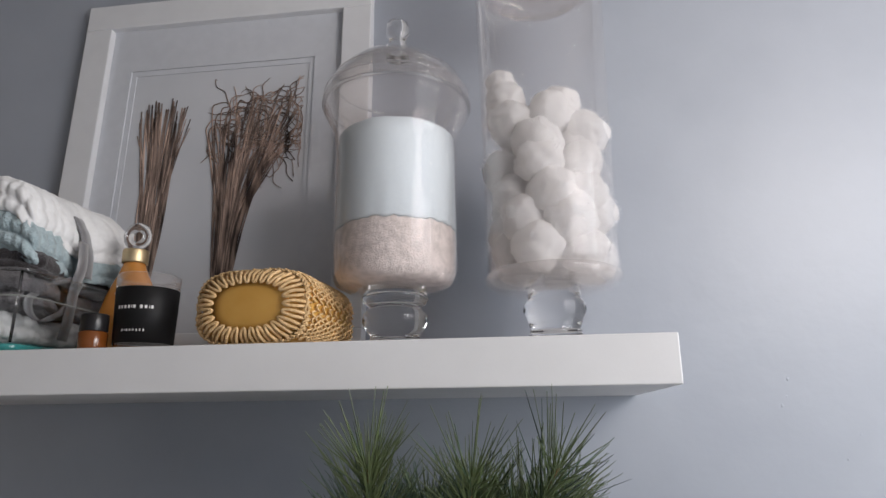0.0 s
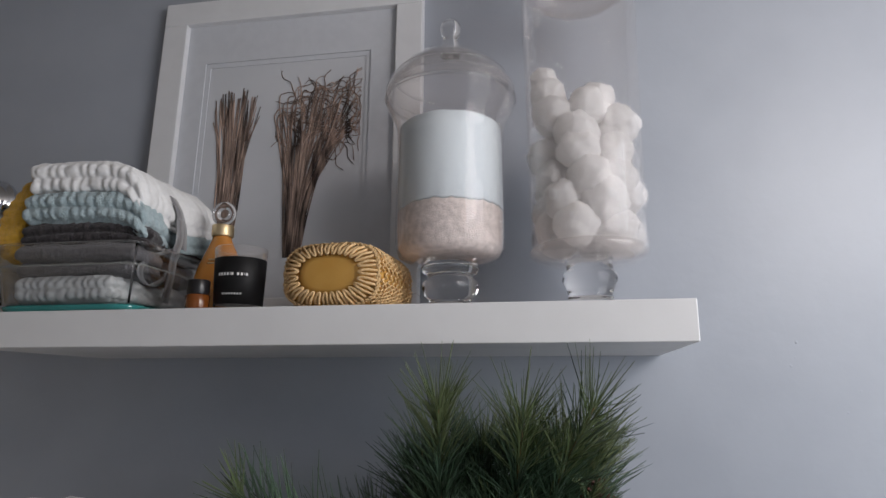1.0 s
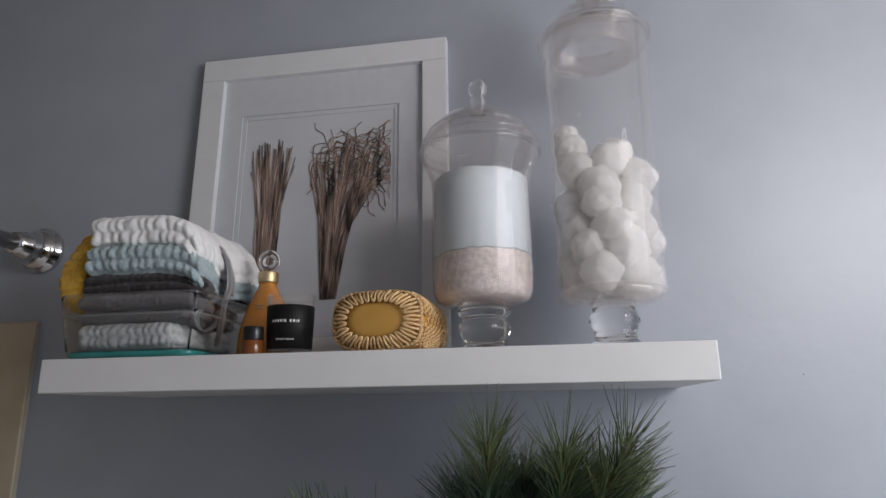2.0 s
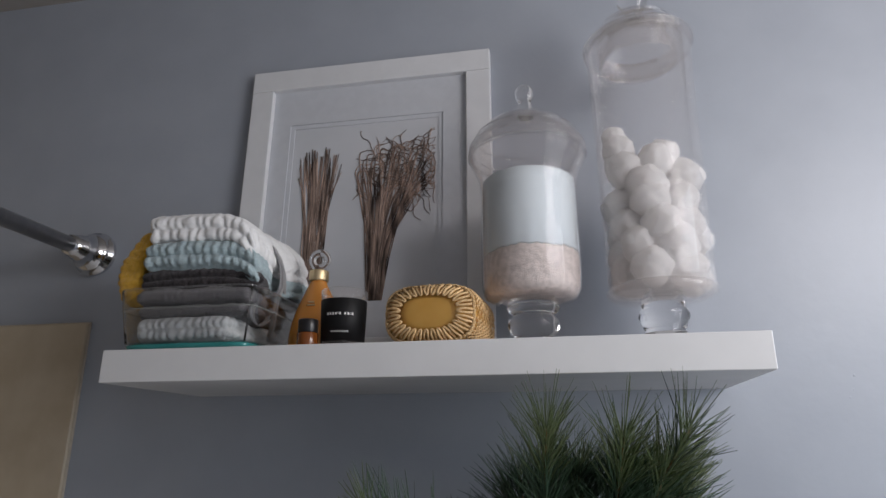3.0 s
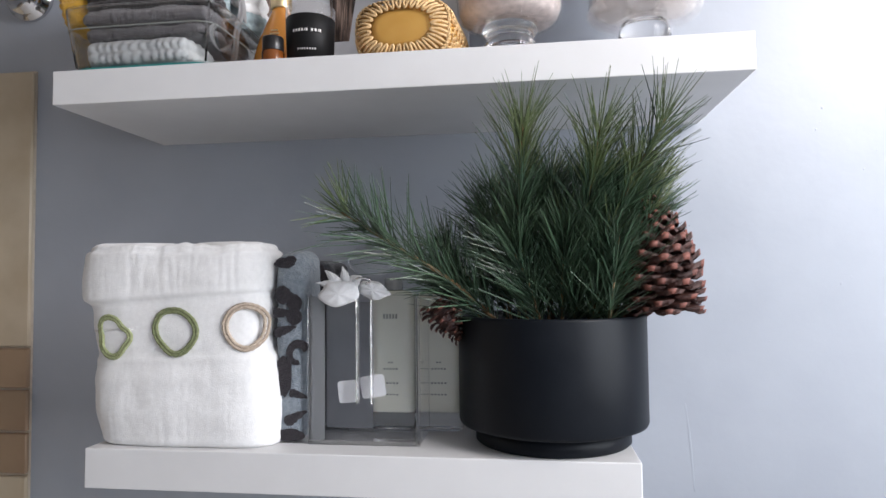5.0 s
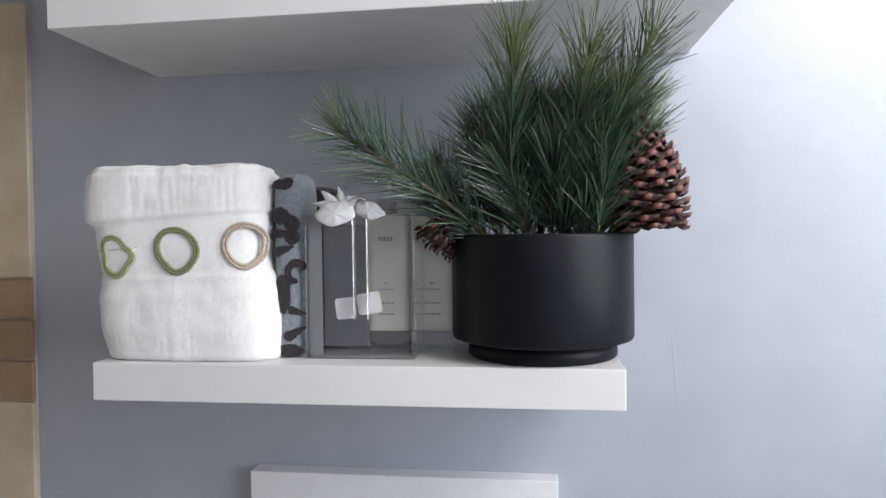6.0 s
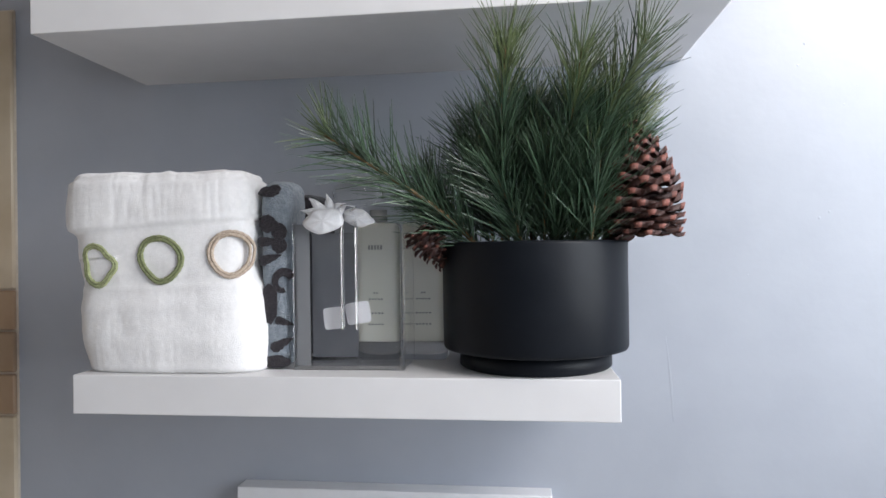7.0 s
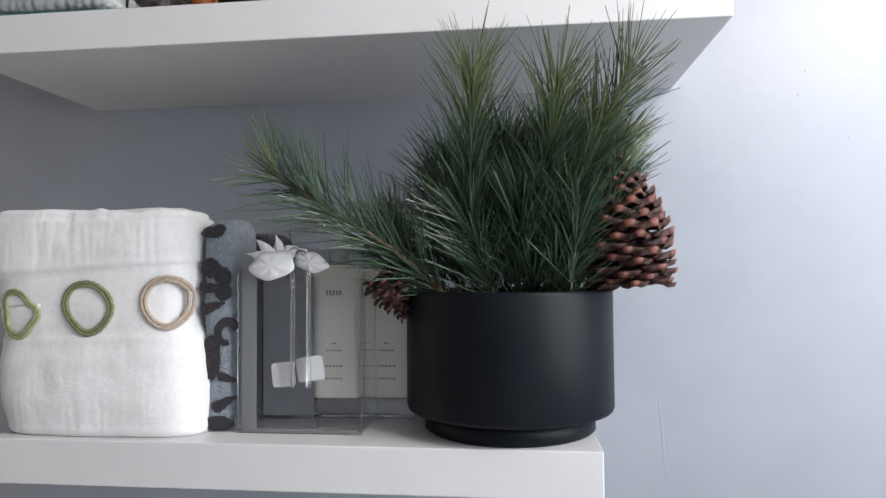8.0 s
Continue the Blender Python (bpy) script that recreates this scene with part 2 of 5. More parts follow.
def box_bm(x0, x1, y0, y1, z0, z1, bevel=0.0, segs=2):
    bm = bmesh.new()
    bmesh.ops.create_cube(bm, size=1)
    for v in bm.verts:
        v.co = Vector((x0 + (v.co.x + 0.5) * (x1 - x0), y0 + (v.co.y + 0.5) * (y1 - y0), z0 + (v.co.z + 0.5) * (z1 - z0)))
    if bevel:
        bmesh.ops.bevel(bm, geom=list(bm.edges), offset=bevel, segments=segs, profile=0.5, affect="EDGES")
    return bm


def join_bm(*bms):
    out = bmesh.new()
    for b in bms:
        me = bpy.data.meshes.new("tmp")
        b.to_mesh(me)
        b.free()
        out.from_mesh(me)
        bpy.data.meshes.remove(me)
    return out


def lathe(name, profile, mat, parent, label="", segs=64, at=None, closed=False):
    """Turns a profile of (radius, height) about z."""
    n = len(profile)
    verts, faces = [], []
    for i in range(segs):
        a = 2 * math.pi * i / segs
        verts += [(r * math.cos(a), r * math.sin(a), z) for r, z in profile]
    for i in range(segs):
        j = (i + 1) % segs
        for k in range(n if closed else n - 1):
            l = (k + 1) % n
            faces.append((i * n + k, j * n + k, j * n + l, i * n + l))
    me = mesh_of(name, verts, faces)
    bm = bmesh.new()
    bm.from_mesh(me)
    bmesh.ops.remove_doubles(bm, verts=bm.verts, dist=1e-6)
    bmesh.ops.recalc_face_normals(bm, faces=bm.faces)
    bm.to_mesh(me)
    bm.free()
    me.shade_smooth()
    return put(name, me, mat, parent, label, at)


def curve_pts(keys, n):
    """Smooth points through keys (Catmull-Rom)."""
    k = [Vector(p) for p in keys]
    k = [k[0] * 2 - k[1]] + k + [k[-1] * 2 - k[-2]]
    out = []
    segs = len(k) - 3
    for i in range(n + 1):
        f = min(i / n * segs, segs - 1e-6)
        s, u = int(f), f - int(f)
        a, b, c, d = k[s:s + 4]
        out.append(0.5 * (2 * b + (c - a) * u + (2 * a - 5 * b + 4 * c - d) * u * u + (3 * b - a - 3 * c + d) * u ** 3))
    return out


def tube_data(pts, radius, sides=6, closed=False, base=0):
    """Vertices and faces of a tube along pts; radius is a number or a function of 0..1."""
    n = len(pts)
    verts, faces = [], []
    side = None
    for i, p in enumerate(pts):
        a, b = (pts[i - 1], pts[(i + 1) % n]) if closed else (pts[max(i - 1, 0)], pts[min(i + 1, n - 1)])
        d = (b - a).normalized()
        if side is None:
            side = d.orthogonal().normalized()
        side = (side - d * side.dot(d)).normalized()
        up = d.cross(side)
        r = radius(i / (n - 1)) if callable(radius) else radius
        for k in range(sides):
            w = 2 * math.pi * k / sides
            verts.append(p + (side * math.cos(w) + up * math.sin(w)) * r)
    for i in range(n if closed else n - 1):
        j = (i + 1) % n
        for k in range(sides):
            l = (k + 1) % sides
            faces.append((base + i * sides + k, base + i * sides + l, base + j * sides + l, base + j * sides + k))
    if not closed:
        faces.append(tuple(base + k for k in range(sides))[::-1])
        faces.append(tuple(base + (n - 1) * sides + k for k in range(sides)))
    return verts, faces


def tube(name, pts, radius, mat, parent, label="", sides=6, closed=False, at=None):
    v, f = tube_data(pts, radius, sides, closed)
    return put(name, mesh_of(name, v, f), mat, parent, label, at)


def soft_block(name, hx, hy, hz, r, step, shape, mat, parent, label="", at=None):
    """A finely divided block with rounded edges; shape(p, n) moves each point."""
    verts, faces, seen = [], [], {}
    size = (hx, hy, hz)
    cells = [max(2, round(2 * h / step)) for h in size]

    def vert(q):
        key = tuple(round(c * 1e5) for c in q)
        if key not in seen:
            inner = Vector([max(-(h - r), min(h - r, c)) for c, h in zip(q, size)])
            n = (Vector(q) - inner).normalized()
            seen[key] = len(verts)
            verts.append(shape(inner + n * r, n))
        return seen[key]

    for ax in range(3):
        u, v = (ax + 1) % 3, (ax + 2) % 3
        for sgn in (-1, 1):
            grid = []
            for i in range(cells[u] + 1):
                row = []
                for j in range(cells[v] + 1):
                    q = [0, 0, 0]
                    q[ax], q[u], q[v] = sgn * size[ax], -size[u] + 2 * size[u] * i / cells[u], -size[v] + 2 * size[v] * j / cells[v]
                    row.append(vert(q))
                grid.append(row)
            for i in range(cells[u]):
                for j in range(cells[v]):
                    f = (grid[i][j], grid[i + 1][j], grid[i + 1][j + 1], grid[i][j + 1])
                    faces.append(f if sgn > 0 else f[::-1])
    return put(name, mesh_of(name, verts, faces), mat, parent, label, at)


def loft(name, rings, mat, parent, label="", at=None):
    """Skin over closed rings of equal length, capped at both ends."""
    n = len(rings[0])
    verts = [v for r in rings for v in r]
    faces = [(i * n + k, i * n + (k + 1) % n, (i + 1) * n + (k + 1) % n, (i + 1) * n + k) for i in range(len(rings) - 1) for k in range(n)]
    faces += [tuple(range(n))[::-1], tuple((len(rings) - 1) * n + k for k in range(n))]
    return put(name, mesh_of(name, verts, faces), mat, parent, label, at)


def super_ring(a, b, z, power=2.0, n=40, cx=0.0, cy=0.0):
    out = []
    for i in range(n):
        w = 2 * math.pi * i / n
        c, s = math.cos(w), math.sin(w)
        out.append(Vector((cx + a * math.copysign(abs(c) ** (2 / power), c), cy + b * math.copysign(abs(s) ** (2 / power), s), z)))
    return out


def even_ring(a, b, power, n, cx=0.0, cy=0.0):
    """A super_ring whose points lie at even steps along its outline."""
    raw = super_ring(a, b, 0, power, 720, cx, cy)
    d = [0.0]
    for i in range(720):
        d.append(d[-1] + (raw[(i + 1) % 720] - raw[i]).length)
    out, k = [], 0
    for i in range(n):
        s = d[-1] * i / n
        while d[k + 1] < s:
            k += 1
        out.append(raw[k].lerp(raw[(k + 1) % 720], (s - d[k]) / max(1e-9, d[k + 1] - d[k])))
    return out


def nz(p, k, seed=0.0):
    return noise.noise(Vector(p) * k + Vector((seed, seed * 1.7, -seed)))


# ---- the room ----
RIGHT, LEFT, FRONT, TOP = 1.15, -2.3, -2.4, 2.60


def structure(name, bm, mat, label, category):
    return tagged(part(name, bm, mat), label, category, kind="structure")


structure("wall_north", box_bm(LEFT - 0.1, RIGHT + 0.12, 0, 0.1, 0, TOP), WALL, "blue-grey semi-gloss painted wall with small dents", "wall")
WY0, WY1, WZ0, WZ1 = -1.80, -0.32, 0.90, 2.36
structure("wall_east", join_bm(
    box_bm(RIGHT, RIGHT + 0.12, FRONT, 0, 0, WZ0), box_bm(RIGHT, RIGHT + 0.12, FRONT, 0, WZ1, TOP),
    box_bm(RIGHT, RIGHT + 0.12, FRONT, WY0, WZ0, WZ1), box_bm(RIGHT, RIGHT + 0.12, WY1, 0, WZ0, WZ1)), WALL, "blue-grey painted wall round a window opening", "wall")
structure("wall_west", box_bm(LEFT - 0.1, LEFT, FRONT, 0, 0, TOP), TILE, "beige tiled shower end wall", "wall")
structure("wall_south", box_bm(LEFT - 0.1, RIGHT + 0.12, FRONT - 0.1, FRONT, 0, TOP), WALL, "plain blue-grey painted wall", "wall")
structure("floor", box_bm(LEFT - 0.1, RIGHT + 0.12, FRONT - 0.1, 0.1, -0.1, 0), FLOOR, "plain beige tiled bathroom floor", "floor")
structure("ceiling", box_bm(LEFT - 0.1, RIGHT + 0.12, FRONT - 0.1, 0.1, TOP, TOP + 0.1), CEIL, "cream painted ceiling", "ceiling")

win = thing("window_1", "white framed window letting in daylight", "window", (RIGHT, 0, 0), kind="structure")
for nm, b in (("window_sill", (-0.045, 0.10, WY0 - 0.02, WY1 + 0.04, WZ0 - 0.025, WZ0)), ("window_frame", (0.03, 0.07, WY0, WY0 + 0.05, WZ0, WZ1)),
              ("window_frame", (0.03, 0.07, WY1 - 0.05, WY1, WZ0, WZ1)), ("window_frame", (0.03, 0.07, WY0 + 0.05, WY1 - 0.05, WZ1 - 0.05, WZ1))):
    part(nm, box_bm(*b, 0.004), WHITE, win)
part("pane", box_bm(0.046, 0.050, WY0 + 0.05, WY1 - 0.05, WZ0, WZ1 - 0.05), PANE, win, "clear window pane").visible_shadow = False

# tiled shower surround on the left of the wall
tiles = thing("tile_surround", "beige stone tile shower surround with a brown border", "tiled wall", (0, 0, 0), kind="structure")
part("tile_bed", box_bm(LEFT, -0.989, -0.006, -0.0005, 0.0, 1.802), GROUT, tiles)
tile_mesh = {}


def tile(x0, x1, z0, z1, mat):
    key = (round(x1 - x0, 4), round(z1 - z0, 4), mat.name)
    if key not in tile_mesh:
        bm = box_bm(-key[0] / 2, key[0] / 2, -0.0045, 0.0045, -key[1] / 2, key[1] / 2, 0.0025, 1)
        me = bpy.data.meshes.new("tile")
        bm.to_mesh(me)
        bm.free()
        tile_mesh[key] = me
    put("tile", tile_mesh[key], mat, tiles, at=pose((x0 + x1) / 2, -0.0085, (z0 + z1) / 2))


for c in range(4):
    x1 = -0.9885 - 0.325 * c
    for z0, z1 in ((1.288, 1.800), (0.745, 1.053), (0.43, 0.741)):
        tile(x1 - 0.322, x1, z0, z1, TILE)
    for z0, z1 in ((1.212, 1.284), (1.134, 1.208), (1.057, 1.130)):
        tile(x1 - 0.322, x1, z0, z1, BAND)


def wall_dent(x, z, r):
    bm = bmesh.new()
    bmesh.ops.create_icosphere(bm, subdivisions=2, radius=r)
    for v in bm.verts:
        v.co = Vector((v.co.x * (1 + 0.5 * nz(v.co, 300, x)), v.co.y * 0.28, v.co.z * (1.2 + 0.5 * nz(v.co, 300, z))))
    tagged(part("paint_bump", bm, WALL, None, smooth=True, at=pose(x, -0.0004, z)), "small raised paint speck on the wall", "paint speck", "paint specks", "structure")


for x, z, r in ((0.392, 1.670, 0.0034), (0.381, 1.636, 0.0028), (0.388, 1.648, 0.002), (0.45, 1.57, 0.0024), (0.41, 1.39, 0.003), (0.425, 1.40, 0.0026), (0.30, 1.30, 0.002), (0.47, 1.60, 0.002)):
    wall_dent(x, z, r * 0.5)
for keys in (((0.17, 0, 1.20), (0.176, 0, 1.13), (0.18, 0, 1.06)),):
    ob = tube("paint_ridge", curve_pts(keys, 12), lambda f: 0.0004 + 0.0014 * math.sin(math.pi * f), WALL, None, sides=8)
    for v in ob.data.vertices:
        v.co.y *= 0.07
    tagged(ob, "faint paint drip ridge on the wall", "paint ridge", "paint ridges", "structure")

# ---- shelves ----
shelf_up = thing("floating_shelf", "long thick white laminate floating shelf on the wall", "shelf", (-0.266, -0.1395, 1.652), "floating shelves")
part("board", box_bm(-0.466, 0.466, -0.1395, 0.139, 0, 0.048, 0.0014), SHELF, shelf_up)
shelf_low = thing("floating_shelf", "shorter thick white laminate floating shelf on the wall", "shelf", (-0.30, -0.156, 1.139), "floating shelves")
part("board", box_bm(-0.350, 0.350, -0.156, 0.1555, 0, 0.051, 0.0014), SHELF, shelf_low)
bm = bmesh.new()
bmesh.ops.create_uvsphere(bm, u_segments=14, v_segments=10, radius=0.0035)
for v in bm.verts:
    v.co.z *= 1.5
tagged(part("wall_plug", bm, WHITE, None, smooth=True, at=pose(0.063, -0.002, 1.092)), "small white plastic plug in the wall", "wall plug")

UP, LOW = 1.7005, 1.1905

# ---- shower rod ----
rod = thing("shower_rod", "brushed metal shower curtain rod with a stepped chrome wall flange", "shower rod", (-1.005, 0, 1.945))
spin = pose(0, 0, 0, 90, 0, 0)
lathe("flange", [(0, 0), (0.046, 0), (0.047, 0.004), (0.046, 0.009), (0.041, 0.012), (0.040, 0.020), (0.036, 0.024), (0.029, 0.030), (0.0265, 0.046), (0.0262, 0.054), (0.0235, 0.056),
                 (0.0232, 0.066), (0.0205, 0.068), (0.0200, 0.078), (0, 0.078)], CHROME, rod, "stepped polished chrome flange", at=spin)
lathe("rod_tube", [(0, 0.07), (0.0155, 0.07), (0.0155, 2.39), (0, 2.39)], ROD, rod, at=spin, segs=32)


# ---- framed print leaning on the upper shelf ----
def framed_print():
    W, H, BAR = 0.505, 0.627, 0.048
    x0, x1 = -W / 2, W / 2
    t = thing("picture_frame", "white wooden frame with a twig print leaning on the wall", "picture frame", (-0.4225, -0.036, UP), turn=(-1.6, 0, 0))
    for nm, b in (("top_rail", (x0, x1, 0, 0.024, H - BAR, H)), ("bottom_rail", (x0, x1, 0, 0.024, 0, BAR)),
                  ("side_rail", (x0, x0 + BAR, 0.0003, 0.0237, BAR + 0.0002, H - BAR - 0.0002)), ("side_rail", (x1 - BAR, x1, 0.0003, 0.0237, BAR + 0.0002, H - BAR - 0.0002))):
        part(nm, box_bm(*b, 0.0018), WHITE, t)
    wx0, wx1, wz0, wz1 = -0.1555, 0.148, 0.118, 0.490
    ix0, ix1, iz0, iz1 = x0 + BAR - 0.003, x1 - BAR + 0.003, BAR - 0.003, H - BAR + 0.003

    def border(a, b, c, d, e, f, g, h, y0, y1):
        bm = bmesh.new()
        rings = [[bm.verts.new((x, y, z)) for x, z in q] for y in (y0, y1) for q in (((a, c), (b, c), (b, d), (a, d)), ((e, g), (f, g), (f, h), (e, h)))]
        for p, q in ((0, 1), (3, 2), (2, 0), (1, 3)):
            for i in range(4):
                j = (i + 1) % 4
                bm.faces.new((rings[p][i], rings[p][j], rings[q][j], rings[q][i]))
        bmesh.ops.recalc_face_normals(bm, faces=bm.faces)
        return bm

    part("mat_board", border(ix0, ix1, iz0, iz1, wx0 - 0.009, wx1 + 0.009, wz0 - 0.006, wz1 + 0.009, 0.012, 0.0145), MAT, t, "white outer mat board")
    part("inner_mat", border(wx0 - 0.012, wx1 + 0.012, wz0 - 0.009, wz1 + 0.012, wx0, wx1, wz0, wz1, 0.0146, 0.0164), MAT, t, "white inner mat board")
    part("print", box_bm(wx0 - 0.01, wx1 + 0.01, 0.0165, 0.0185, wz0 - 0.01, wz1 + 0.01), PAPER, t, "white art print")
    part("backing", box_bm(ix0, ix1, 0.0190, 0.0215, iz0, iz1), MAT, t)
    rnd = random.Random(5)
    y = 0.0160

    def twig(keys, r0, r1, n=14):
        pts = curve_pts(keys, n)
        pts = [p for p in pts if p.x < wx1 - 0.006 and p.z > wz0 + 0.001]
        if len(pts) < 3:
            return
        tube("printed_twig", pts, lambda f: r0 + (r1 - r0) * f, TWIG, t, sides=5)

    # straight bundle
    for i in range(58):
        f = rnd.uniform(-1, 1)
        b = -0.100 + f * 0.013
        top = 0.446 - 0.035 * abs(f) + rnd.uniform(-0.035, 0.012)
        fan = f * 0.021 + 0.006 + rnd.uniform(-0.006, 0.006)
        yy = y - rnd.uniform(0, 0.0012)
        twig([(b, yy, wz0 + 0.001), (b + fan * 0.28 + rnd.uniform(-0.004, 0.004), yy, 0.22), (b + fan * 0.62 + rnd.uniform(-0.005, 0.005), yy, 0.32), (b + fan * 1.0 - (0.008 if f < 0 else 0), yy, top)], 0.0014, 0.0009)
    for i in range(9):
        yy = y - rnd.uniform(0, 0.0012)
        b = -0.094 + rnd.uniform(0, 0.012)
        twig([(b, yy, 0.24), (b + 0.014, yy, 0.32), (b + 0.030 + rnd.uniform(-0.004, 0.01), yy, 0.39 + rnd.uniform(-0.03, 0.04))], 0.0011, 0.0006)
    # curly bundle, swept over to one side
    for i in range(84):
        f = rnd.uniform(-1, 1)
        b = 0.029 + f * 0.014
        h = rnd.uniform(0.34, 0.43)
        fan = 0.022 + f * 0.046 + rnd.uniform(-0.008, 0.008)
        yy = y - rnd.uniform(0, 0.0018)
        keys = [(b, yy, wz0 + 0.001), (b + fan * 0.2 + rnd.uniform(-0.004, 0.004), yy, 0.22), (b + fan * 0.75 + rnd.uniform(-0.006, 0.006), yy, 0.31), (b + fan * 1.4, yy, h)]
        x, z, a = b + fan * 1.4, h, rnd.uniform(0.2, 1.5)
        for s in range(rnd.randint(3, 6)):
            a += rnd.uniform(-1.5, 0.9)
            x, z = x + 0.017 * math.cos(a), z + 0.017 * math.sin(a)
            keys.append((x, yy, min(z, 0.472)))
        twig(keys, 0.0014, 0.0006, 34)
    for i in range(46):
        x, z = 0.055 + rnd.uniform(-0.02, 0.085), rnd.uniform(0.285, 0.44)
        if z < 0.36 and x < 0.07:
            x += 0.035
        yy = y - rnd.uniform(0, 0.0018)
        a = rnd.uniform(0, 6.3)
        keys = [(x, yy, z)]
        for s in range(rnd.randint(3, 5)):
            a += rnd.uniform(-1.0, 1.3)
            x, z = x + 0.010 * math.cos(a), z + 0.010 * math.sin(a)
            keys.append((x, yy, z))
        twig(keys, 0.0009, 0.0004, 18)
    return t


framed_print()


# ---- apothecary jars ----
def jar_of_salt():
    t = thing("apothecary_jar", "footed clear glass jar layered with beige and white bath salts", "glass jar", (-0.098, -0.152, UP), "apothecary jars")
    outer = [(0.030, 0.072), (0.060, 0.074), (0.072, 0.080), (0.0768, 0.092), (0.0782, 0.12), (0.0776, 0.20), (0.0772, 0.250), (0.0790, 0.274), (0.087, 0.294), (0.0935, 0.306), (0.0945, 0.314), (0.0920, 0.318)]
    lathe("glass_body", [(0.0, 0.072)] + outer + [(0.0895, 0.3165), (0.0925, 0.3140)], GLASS, t, "clear glass body", 72)
    lathe("foot", [(0, 0), (0.036, 0.0), (0.040, 0.003), (0.0395, 0.007), (0.031, 0.013), (0.029, 0.018), (0.0355, 0.026), (0.0395, 0.035), (0.039, 0.044), (0.033, 0.050), (0.031, 0.054), (0.0375, 0.058),
                   (0.041, 0.064), (0.039, 0.070), (0.03, 0.0712), (0, 0.0712)], CRYSTAL, t, "turned solid glass foot", 56)

    def salt(name, levels, mat, label, seed):
        """A round filling whose first and last rings rise and fall."""
        rings = []
        for r, z, amp in levels:
            ring = []
            for q in super_ring(r, r, z, 2.0, 72):
                ring.append(q + Vector((0, 0, amp * (0.35 * nz((q.x, q.y, 0), 38, seed) + 0.7 * nz((q.x, q.y, 0), 130, seed + 3)))))
            rings.append(ring)
        loft(name, rings, mat, t, label)

    salt("beige_salt", [(0.056, 0.0785, 0), (0.0690, 0.083, 0), (0.0738, 0.094, 0), (0.0752, 0.12, 0), (0.0750, 0.143, 0.006), (0.073, 0.147, 0.006), (0.02, 0.1475, 0.004)], SAND, "coarse beige bath salt", 4.0)
    salt("white_salt", [(0.02, 0.1482, 0.004), (0.0732, 0.1478, 0.006), (0.0751, 0.1495, 0.006), (0.0746, 0.21, 0), (0.0742, 0.250, 0), (0.0735, 0.270, 0.002), (0.066, 0.275, 0.003), (0.04, 0.278, 0.003), (0.012, 0.280, 0.002)], SALT, "fine white bath salt", 4.0)
    lid = lathe("lid", [(0.0925, 0.3185), (0.0955, 0.3185), (0.0962, 0.324), (0.0945, 0.332), (0.089, 0.344), (0.083, 0.350), (0.081, 0.354), (0.072, 0.366), (0.058, 0.378), (0.042, 0.387), (0.024, 0.392), (0.0125, 0.394),
                        (0.0125, 0.391), (0.024, 0.3893), (0.042, 0.3845), (0.057, 0.3755), (0.0705, 0.3638), (0.079, 0.353), (0.0868, 0.3425), (0.0925, 0.331)], GLASS, t, "domed clear glass lid", 72, closed=True)
    for rr, z, m in ((0.0948, 0.3165, 0.0022), (0.0935, 0.3325, 0.0014), (0.0825, 0.3520, 0.0016)):
        tube("rim_bead", [Vector((rr * math.cos(2 * math.pi * i / 72), rr * math.sin(2 * math.pi * i / 72), z)) for i in range(72)], m, CRYSTAL, lid, "glass bead on the lid rim", 10, True)
    lathe("knob", [(0, 0.392), (0.0145, 0.392), (0.0125, 0.397), (0.0118, 0.408), (0.0122, 0.416), (0.0108, 0.419), (0.0115, 0.4215), (0.0148, 0.428), (0.0158, 0.436), (0.0140, 0.444), (0.0085, 0.4495), (0, 0.451)],
          CRYSTAL, lid, "solid glass knob", 40)


